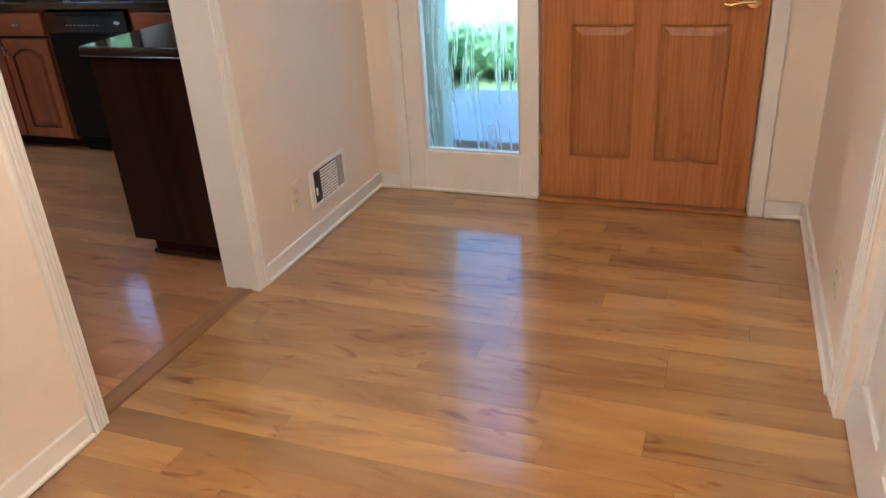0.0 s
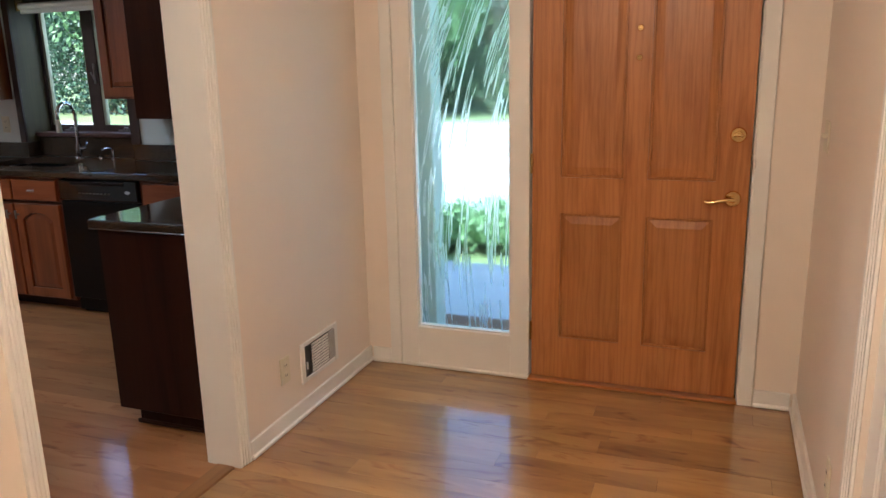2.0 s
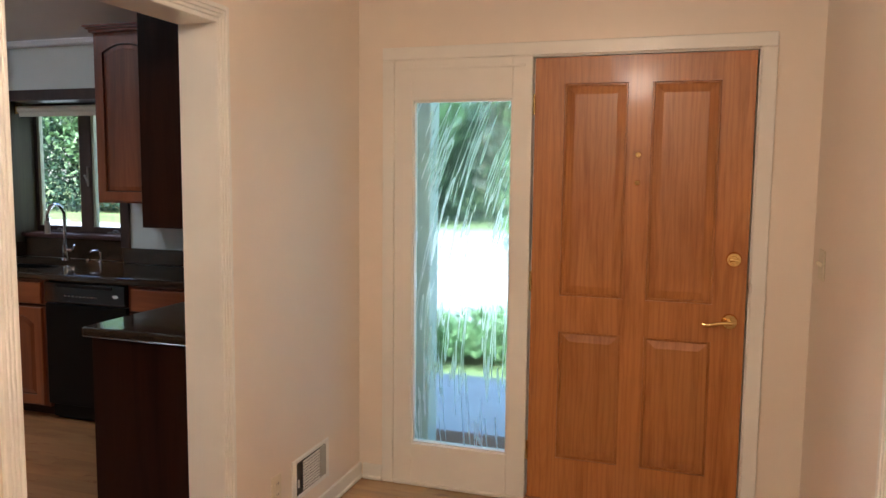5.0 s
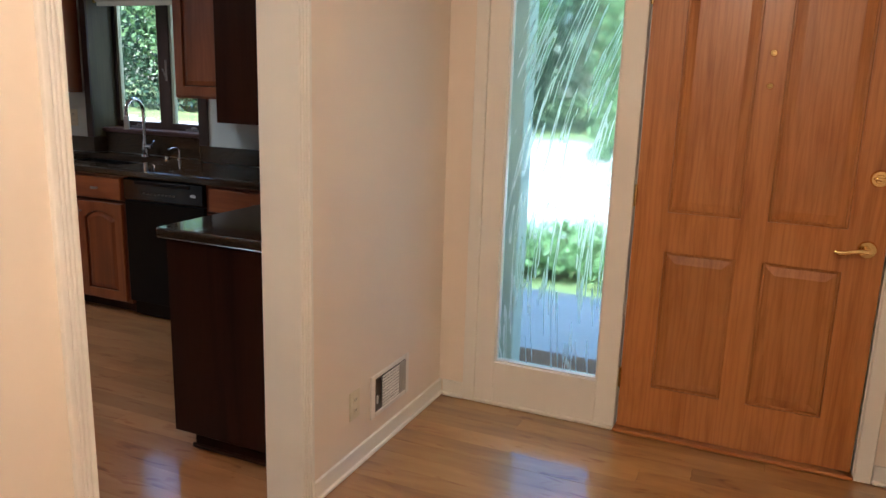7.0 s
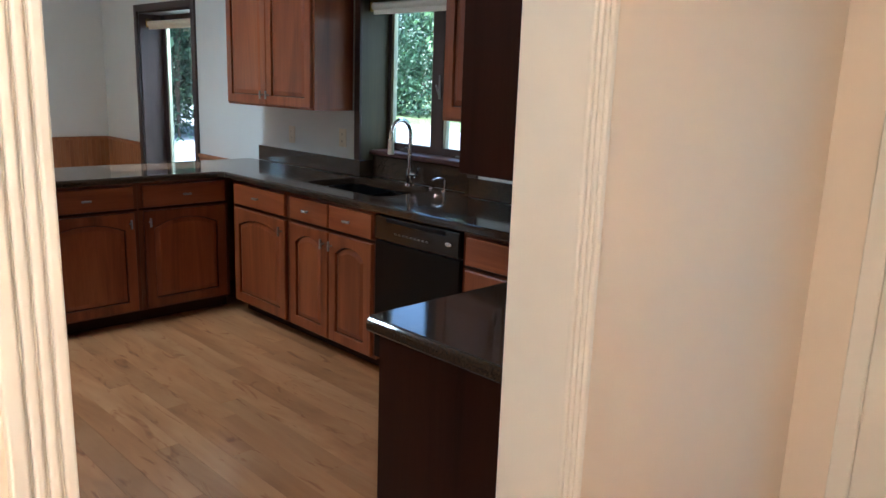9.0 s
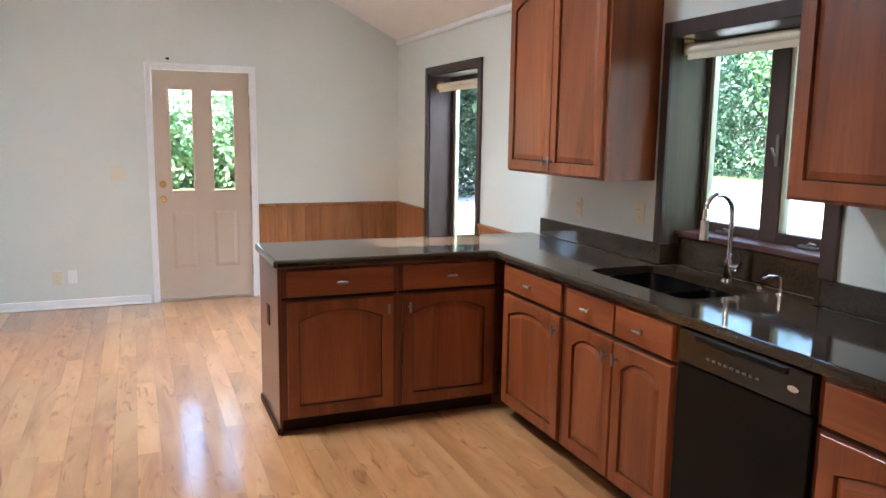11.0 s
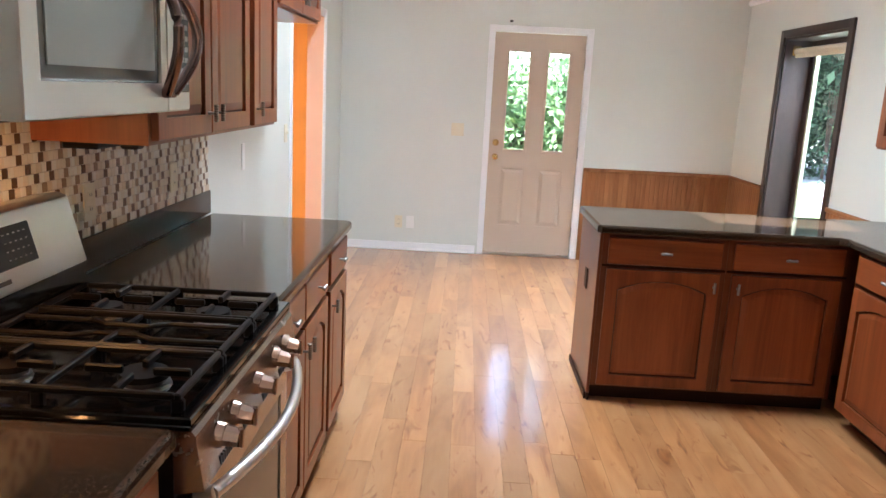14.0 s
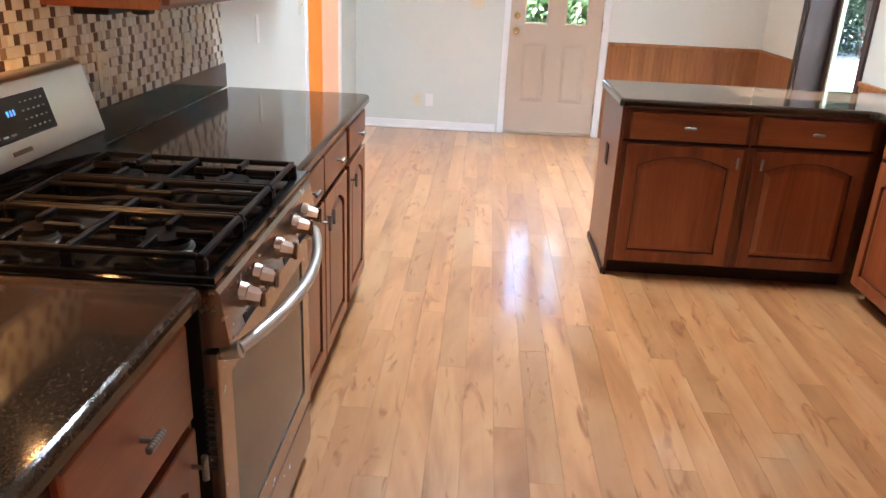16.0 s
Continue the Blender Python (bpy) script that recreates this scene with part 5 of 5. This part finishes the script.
part("hook", boxes((-0.05, 0, 0, 0, 0.05, 0.018), bev=0.006), BLACK_MATT, uf2)


# ---- wall plates, vents, small fittings: local x across, face towards -y ----
def wall_plate(m, w, h, kind, mat, label, category):
    p = thing("wall_plate", m, label, category, "wall plates")
    part("plate", boxes((-w / 2, -0.006, -h / 2, w / 2, 0, h / 2), bev=0.003, seg=2), mat, p)
    if kind == "outlet":
        for z in (-0.022, 0.022):
            q = part("socket", boxes((-0.016, -0.0085, z - 0.014, 0.016, -0.005, z + 0.014), bev=0.004), mat, p)
            for x in (-0.007, 0.005):
                part("slot", boxes((x, -0.0092, z - 0.004, x + 0.002, -0.0082, z + 0.006)), SLOT, q)
    elif kind == "switch":
        n = 2 if w > 0.1 else 1
        for i in range(n):
            x = (i - (n - 1) / 2) * 0.046
            part("toggle", boxes((x - 0.005, -0.02, -0.004, x + 0.005, -0.005, 0.012), bev=0.002), mat, p)
    return p


wall_plate(pose(FX0, 2.698, 0.262, 0, 0, 90), 0.072, 0.116, "outlet", PLATE, "ivory duplex outlet on the cream wall", "outlet")
wall_plate(pose(FX1, 3.28, 1.205, 0, 0, -90), 0.116, 0.116, "switch", PLATE, "ivory double light switch beside the front door", "switch")
wall_plate(pose(FX1, 2.475, 0.25, 0, 0, -90), 0.072, 0.116, "outlet", PLATE, "ivory outlet low on the cream wall", "outlet")
wall_plate(pose(KX0, 1.72, 1.163, 0, 0, 90), 0.116, 0.116, "switch", PLATE, "ivory double switch beside the back door", "switch")
wall_plate(pose(KX0, 1.205, 0.272, 0, 0, 90), 0.072, 0.116, "outlet", PLATE, "ivory outlet low on the back wall", "outlet")
wall_plate(pose(KX0, 1.315, 0.272, 0, 0, 90), 0.072, 0.116, "blank", PLATE_W, "white cable plate beside the outlet", "wall plate")
wall_plate(pose(-5.55, KY0, 1.12, 0, 0, 180), 0.05, 0.14, "blank", PLATE_W, "small white blank plate in the fridge space", "wall plate")
wall_plate(pose(-4.53, 0.6515, 1.127, 0, 0, 180), 0.072, 0.116, "outlet", PLATE, "ivory outlet on the mosaic tile splashback", "outlet")
wall_plate(pose(-3.85, 0.6515, 1.127, 0, 0, 180), 0.072, 0.116, "outlet", PLATE, "ivory outlet on the mosaic tiles beside the range", "outlet")
wall_plate(pose(-6.50, KY0, 1.19, 0, 0, 180), 0.072, 0.116, "switch", PLATE, "ivory switch beside the side doorway", "switch")
wall_plate(pose(-5.33, KY1, 1.126, 0, 0, 0), 0.072, 0.116, "outlet", PLATE, "ivory outlet under the wall cabinet", "outlet")
wall_plate(pose(-4.745, KY1, 1.147, 0, 0, 0), 0.072, 0.116, "outlet", PLATE, "ivory outlet beside the sink window", "outlet")


def floor_vent():
    v = thing("wall_register", pose(FX0, 2.822, 0.142, 0, 0, 90), "white steel wall register with louvres, partly open", "vent")
    W, H = 0.335, 0.185
    part("frame", boxes((0, -0.008, 0, 0.035, 0, H), (W - 0.03, -0.008, 0, W, 0, H), (0.035, -0.008, 0, W - 0.03, 0, 0.02), (0.035, -0.008, H - 0.02, W - 0.03, 0, H), bev=0.003), WHITE, v)
    part("backing", boxes((0.03, -0.002, 0.02, W - 0.03, 0.0, H - 0.02)), SLOT, v, "dark duct opening")
    grey = plain("grey_fin", (0.45, 0.43, 0.38), 0.4)
    for i in range(6):
        x = 0.034 + i * 0.0092
        part("fin", boxes((x, -0.008, 0.024, x + 0.0018, -0.002, H - 0.024)), PEWTER, v)
    for i in range(10):
        z = 0.026 + i * 0.0136
        part("louvre", boxes((0.094, -0.009, z, 0.245, -0.003, z + 0.0098), bev=0.002), WHITE, v)
    for i in range(7):
        x = 0.250 + i * 0.0082
        part("fin", boxes((x, -0.008, 0.024, x + 0.0062, -0.003, H - 0.024)), grey, v)
    part("lever", boxes((0.038, -0.016, 0.06, 0.046, -0.008, 0.095), bev=0.002), PLATE_W, v)


floor_vent()

sn = thing("door_sensor", pose(KX0, 2.155, 2.146, 0, 0, 90), "tiny dark alarm contact over the back door", "sensor")
part("case", boxes((-0.014, -0.014, -0.009, 0.014, 0, 0.009), bev=0.003), BLACK_MATT, sn)


def ceiling_can(x, y):
    ang = math.atan(SLOPE)
    c = thing("recessed_light", Matrix.Translation((x, y, ceil_z(y))) @ Matrix.Rotation(-ang, 4, "X"), "lit round recessed light in the sloping ceiling", "ceiling light", "recessed lights")
    bm = bmesh.new()
    n = 28
    r0, r1 = 0.062, 0.085
    v = [[bm.verts.new((r * math.cos(2 * math.pi * i / n), r * math.sin(2 * math.pi * i / n), z)) for i in range(n)] for r, z in ((r1, 0.0), (r1, -0.006), (r0, -0.008), (r0, 0.0))]
    for a, b in zip(v, v[1:]):
        for i in range(n):
            bm.faces.new((a[i], a[(i + 1) % n], b[(i + 1) % n], b[i]))
    part("ring", bm, WHITE_COOL, c, "", True)
    bm = bmesh.new()
    tube(bm, (0, 0, -0.004), (0, 0, -0.001), r0, r0, 28)
    part("lens", bm, BULB, c, "glowing lens")


ceiling_can(-7.62, 3.683)


# ---- mosaic splashback: small tiles in staggered rows ----
def mosaic():
    x0, x1, z0, z1 = -4.955, -1.70, 1.021, 1.42
    wall = structure("mosaic_splashback", boxes((x0, 0.6305, z0 - 0.1, x1, 0.646, z1)), GROUT, "beige and brown mosaic tile splashback", "splashback")
    cols = [(0.80, 0.72, 0.57), (0.85, 0.81, 0.71), (0.72, 0.61, 0.45), (0.13, 0.075, 0.045), (0.34, 0.24, 0.16)]
    mats = [plain("tile_" + n, c, 0.15, vary=0.10, scale=9, bumpy=0) for n, c in zip(("cream", "ivory", "sand", "brown", "taupe"), cols)]
    tw, th, g = 0.0235, 0.026, 0.002
    meshes = [finish(boxes((0, 0, 0, tw, 0.0045, th), bev=0.0015), "tile", m) for m in mats]
    rng = random.Random(11)
    rest = [bmesh.new() for m in mats]
    near = []
    row = 0
    z = z0
    while z + th * 0.4 < z1:
        x = x0 - (row % 2) * (tw + g) / 2
        wait = rng.randint(0, 3)
        while x + tw * 0.5 < x1:
            # a dark tile after every two to four pale ones
            if wait == 0:
                k = rng.choice((3, 3, 4))
                wait = rng.choice((2, 2, 2, 3, 3))
            else:
                k = rng.choices((0, 1, 2), (40, 42, 18))[0]
                wait -= 1
            a, b = max(x, x0), min(x + tw, x1)
            top = min(z + th, z1)
            if b - a > 0.012:
                if -4.0 < x < -2.95 and z + th < z1 and a == x and b == x + tw and len(near) < 300:
                    near.append((k, x, z))
                else:
                    box(rest[k], a, 0.6462, z, b, 0.6505, top)
            x += tw + g
        z += th + g
        row += 1
    for k, x, z in near:
        t = new("tile", meshes[k])
        t.parent = wall
        t.matrix_basis = pose(x, 0.646, z)
    for bm, mt, n in zip(rest, mats, ("cream", "ivory", "sand", "brown", "taupe")):
        ob = part("tiles_" + n, bm, mt, wall)
        ob["kind"] = "stuff"


mosaic()


# ---- outside ----
structure("ground", boxes((-90, -60, -0.35, 60, 90, -0.22)), GRASS, "mown lawn round the house", "ground")
structure("pavement", boxes((-2.4, 3.7, -0.21, 1.6, 6.0, -0.12), bev=0.01), CONCRETE, "pale concrete front stoop", "pavement")
# One wavy-edged sheet stands for both driveway and glaring sunlit lawn.
pale_sheet = bmesh.new()
edge = [(-50 + 0.5 * i, 7.5 + 0.35 * math.sin(i * 0.9) + 0.2 * math.sin(i * 2.3)) for i in range(161)]
back = [(30 - 0.5 * i, 21 + 0.8 * math.sin(i * 0.37) + 0.3 * math.sin(i * 1.7)) for i in range(161)]
slab(pale_sheet, edge + back, -0.218, -0.19)
structure("road", pale_sheet, PALE_GROUND, "pale sheet for driveway and sunlit lawn, glare in its colour", "road")
# Unseen slabs, set by how far their shadow reaches over the stoop.
structure("roof", boxes((KX0 - 0.6, 3.4, 2.95, FX1 + 0.8, 4.35, 3.05), (KX0 - 0.6, -3, 4.7, FX1 + 0.8, 0.4, 4.8)), SIDING, "unseen roof and eave slabs added to shade the stoop", "roof")


def leaves(n, rx, ry, rz, size, seed, cz=0.0):
    """Many small folded leaves scattered in an uneven crown."""
    rng = np.random.default_rng(seed)
    lumps = rng.normal(size=(26, 3)) * np.array([rx, ry, rz]) * 0.5
    pos = lumps[rng.integers(0, 26, n)] + rng.normal(size=(n, 3)) * np.array([rx, ry, rz]) * 0.2
    pos[:, 2] += cz
    u = rng.normal(size=(n, 3))
    u /= np.linalg.norm(u, axis=1)[:, None]
    v = np.cross(u, rng.normal(size=(n, 3)))
    v /= np.linalg.norm(v, axis=1)[:, None]
    s = size * rng.uniform(0.6, 1.4, n)[:, None]
    pts = np.stack([pos - u * s, pos + v * s * 0.45, pos + u * s, pos - v * s * 0.45], 1).reshape(-1, 3)
    faces = np.arange(4 * n).reshape(-1, 4)
    me = bpy.data.meshes.new("crown")
    me.from_pydata(pts.tolist(), [], faces.tolist())
    return me


def tree(m, h, r, seed, mat, n=5000, label="leafy green tree"):
    t = thing("tree", m, label, "tree", "trees outside")
    bm = bmesh.new()
    tube(bm, (0, 0, 0), (0.1, 0.05, h * 0.7), 0.16, 0.06, 10)
    rng = random.Random(seed)
    for i in range(7):
        a = rng.uniform(0, 6.28)
        z = h * rng.uniform(0.35, 0.65)
        tube(bm, (0.05, 0.03, z), (r * 0.7 * math.cos(a), r * 0.7 * math.sin(a), z + h * 0.2), 0.05, 0.015, 7)
    part("trunk", bm, BARK, t)
    me = leaves(n, r, r, h * 0.42, 0.13, seed, h * 0.62)
    me.materials.append(mat)
    c = new("crown", me)
    c.parent = t
    return t


t1 = tree(pose(-10, 27, -0.2), 10, 3.6, 1, LEAF, n=9000, label="tall leafy green tree past the driveway")
t2 = tree(pose(7, 19, -0.2), 7, 3.0, 2, LEAF_BRIGHT, n=9000, label="bright sunlit leafy tree past the driveway")
for i, (x, y) in enumerate(((-9, 24), (-16, 28), (11, 20), (-6, 31), (-24, 27), (-32, 30))):
    copy_thing(t1 if i % 2 else t2, pose(x, y, -0.2, 0, 0, 40 * i))
copy_thing(t1, pose(-21, 6.5, -0.2, 0, 0, 70))


def woods(name, x0, x1, y0, y1, h, n, seed, mat, label):
    rng = np.random.default_rng(seed)
    pos = np.stack([rng.uniform(x0, x1, n), rng.uniform(y0, y1, n), rng.uniform(0, 1, n) ** 0.8], 1)
    lift = 0.65 + 0.35 * np.sin(pos[:, 0] * 0.9 + seed) * np.cos(pos[:, 1] * 0.7)
    pos[:, 2] = pos[:, 2] * h * lift - 0.2
    u = rng.normal(size=(n, 3))
    u /= np.linalg.norm(u, axis=1)[:, None]
    v = np.cross(u, rng.normal(size=(n, 3)))
    v /= np.linalg.norm(v, axis=1)[:, None]
    s = rng.uniform(0.06, 0.14, n)[:, None]
    pts = np.stack([pos - u * s, pos + v * s * 0.5, pos + u * s, pos - v * s * 0.5], 1).reshape(-1, 3)
    me = bpy.data.meshes.new(name)
    me.from_pydata(pts.tolist(), [], np.arange(4 * n).reshape(-1, 4).tolist())
    me.materials.append(mat)
    return tagged(new(name, me), label, "woods", kind="stuff")


woods("woods", -4, 16, 16.5, 20, 4.6, 60000, 5, LEAF_BRIGHT, "dense green woods past the driveway")
woods("woods", -50, -4, 25, 29, 6.5, 90000, 7, LEAF, "dense green woods far past the driveway")
woods("woods", -34, -28, -14, 16, 3.6, 30000, 6, LEAF_BRIGHT, "sunlit green woods behind the house")


def shrub(m, r, h, seed, mat, label):
    t = thing("shrub", m, label, "shrub", "shrubs outside")
    me = leaves(int(4200 * max(1, h)), r, r, h * 0.6, 0.038 if h < 1 else 0.06, seed, h * 0.5)
    me.materials.append(mat)
    c = new("foliage", me)
    c.parent = t
    bm = bmesh.new()
    for i in range(5):
        tube(bm, (0.03 * i, 0, 0), (0.2 * math.cos(i), 0.2 * math.sin(i), h * 0.7), 0.02, 0.008, 6)
    part("stems", bm, BARK, t)
    return t


s1 = shrub(pose(-11.7, 2.4, -0.2), 0.8, 1.9, 5, LEAF_BRIGHT, "sunlit green shrub behind the deck")
copy_thing(s1, pose(-11.8, 3.4, -0.2, 0, 0, 50))
copy_thing(s1, pose(-11.6, 1.1, -0.2, 0, 0, 150))
s3 = shrub(pose(-20.5, 10.6, -0.2), 1.9, 5.5, 8, LEAF, "tall dark evergreen shrub beyond the tall window")
copy_thing(s3, pose(-22.4, 12.4, -0.2, 0, 0, 80))
copy_thing(s3, pose(-22.4, 9.2, -0.2, 0, 0, 200))
s2 = shrub(pose(-2.2, 6.9, -0.2), 0.45, 0.34, 6, LEAF_BRIGHT, "low green shrub beside the stoop")
copy_thing(s2, pose(-1.5, 7.0, -0.2, 0, 0, 70))
copy_thing(s2, pose(-0.8, 6.9, -0.2, 0, 0, 130))


def deck():
    d = thing("deck", pose(0, 0, -0.2), "reddish wooden deck outside the back door", "deck")
    mesh = finish(boxes((0, 0, 0, 0.135, 4.6, 0.035)), "board", DECK)
    for i in range(12):
        b = new("board", mesh)
        b.parent = d
        b.matrix_basis = pose(-8.95 - 0.142 * i, 0.2, 0.12)
    part("rail", boxes((-10.68, 0.2, 0.98, -10.58, 4.8, 1.06), bev=0.005), DECK, d)
    for y in (0.4, 1.6, 2.8, 4.0):
        part("post", boxes((-10.66, y, 0.0, -10.59, y + 0.08, 0.98)), DECK, d)
    part("joist", boxes((-10.6, 0.3, 0, -8.9, 0.4, 0.12), (-10.6, 4.5, 0, -8.9, 4.6, 0.12)), DECK, d)


deck()


def porch_post():
    p = thing("porch_post", pose(-1.405, 3.80, -0.10), "pale painted porch post beside the sidelight", "post")
    part("shaft", boxes((0, 0, 0, 0.14, 0.14, 2.6), bev=0.006), POST_PAINT, p)
    part("plinth", boxes((-0.012, -0.012, 0, 0.152, 0.152, 0.14), bev=0.006), POST_PAINT, p)


porch_post()


# ---- floor planks, last: each its own piece ----
def plank_floor(name, x0, y0, x1, y1, width, mat, label, seed):
    rng = random.Random(seed)
    root = structure(name, boxes((x0, y0, -0.0118, x1, y1, -0.0105)), SUBFLOOR, label, "floor")
    mesh = finish(boxes((0, 0, 0, 1, 1, 1)), "plank", mat)
    y = y0
    while y < y1 - 0.01:
        w = min(width, y1 - y)
        x = x0 - rng.uniform(0, 0.9)
        while x < x1:
            L = rng.choice((0.6, 0.85, 1.1, 1.4, 1.7))
            a, b = max(x, x0), min(x + L, x1)
            if b - a > 0.02:
                ob = new("plank", mesh)
                ob.parent = root
                dz = rng.uniform(0, 0.0006)
                ob.matrix_basis = Matrix.Translation((a + 0.0006, y + 0.0005, -0.0105)) @ Matrix.Diagonal((b - a - 0.0010, w - 0.0007, 0.0098 + dz, 1))
            x += L
        y += width


plank_floor("floor_hall", -1.59, FY0, FX1 + 0.11, FY1, 0.108, FLOOR_F, "glossy honey coloured wooden plank floor", 3)
plank_floor("floor_kitchen", KX0, KY0 - 0.12, -1.595, KY1, 0.108, FLOOR_K, "glossy pale maple plank floor", 4)
structure("floor_hall_side", boxes((KX0, -1.8, -0.012, -5.4, KY0 - 0.12, -0.001)), FLOOR_K, "wooden floor of the side hall", "floor")
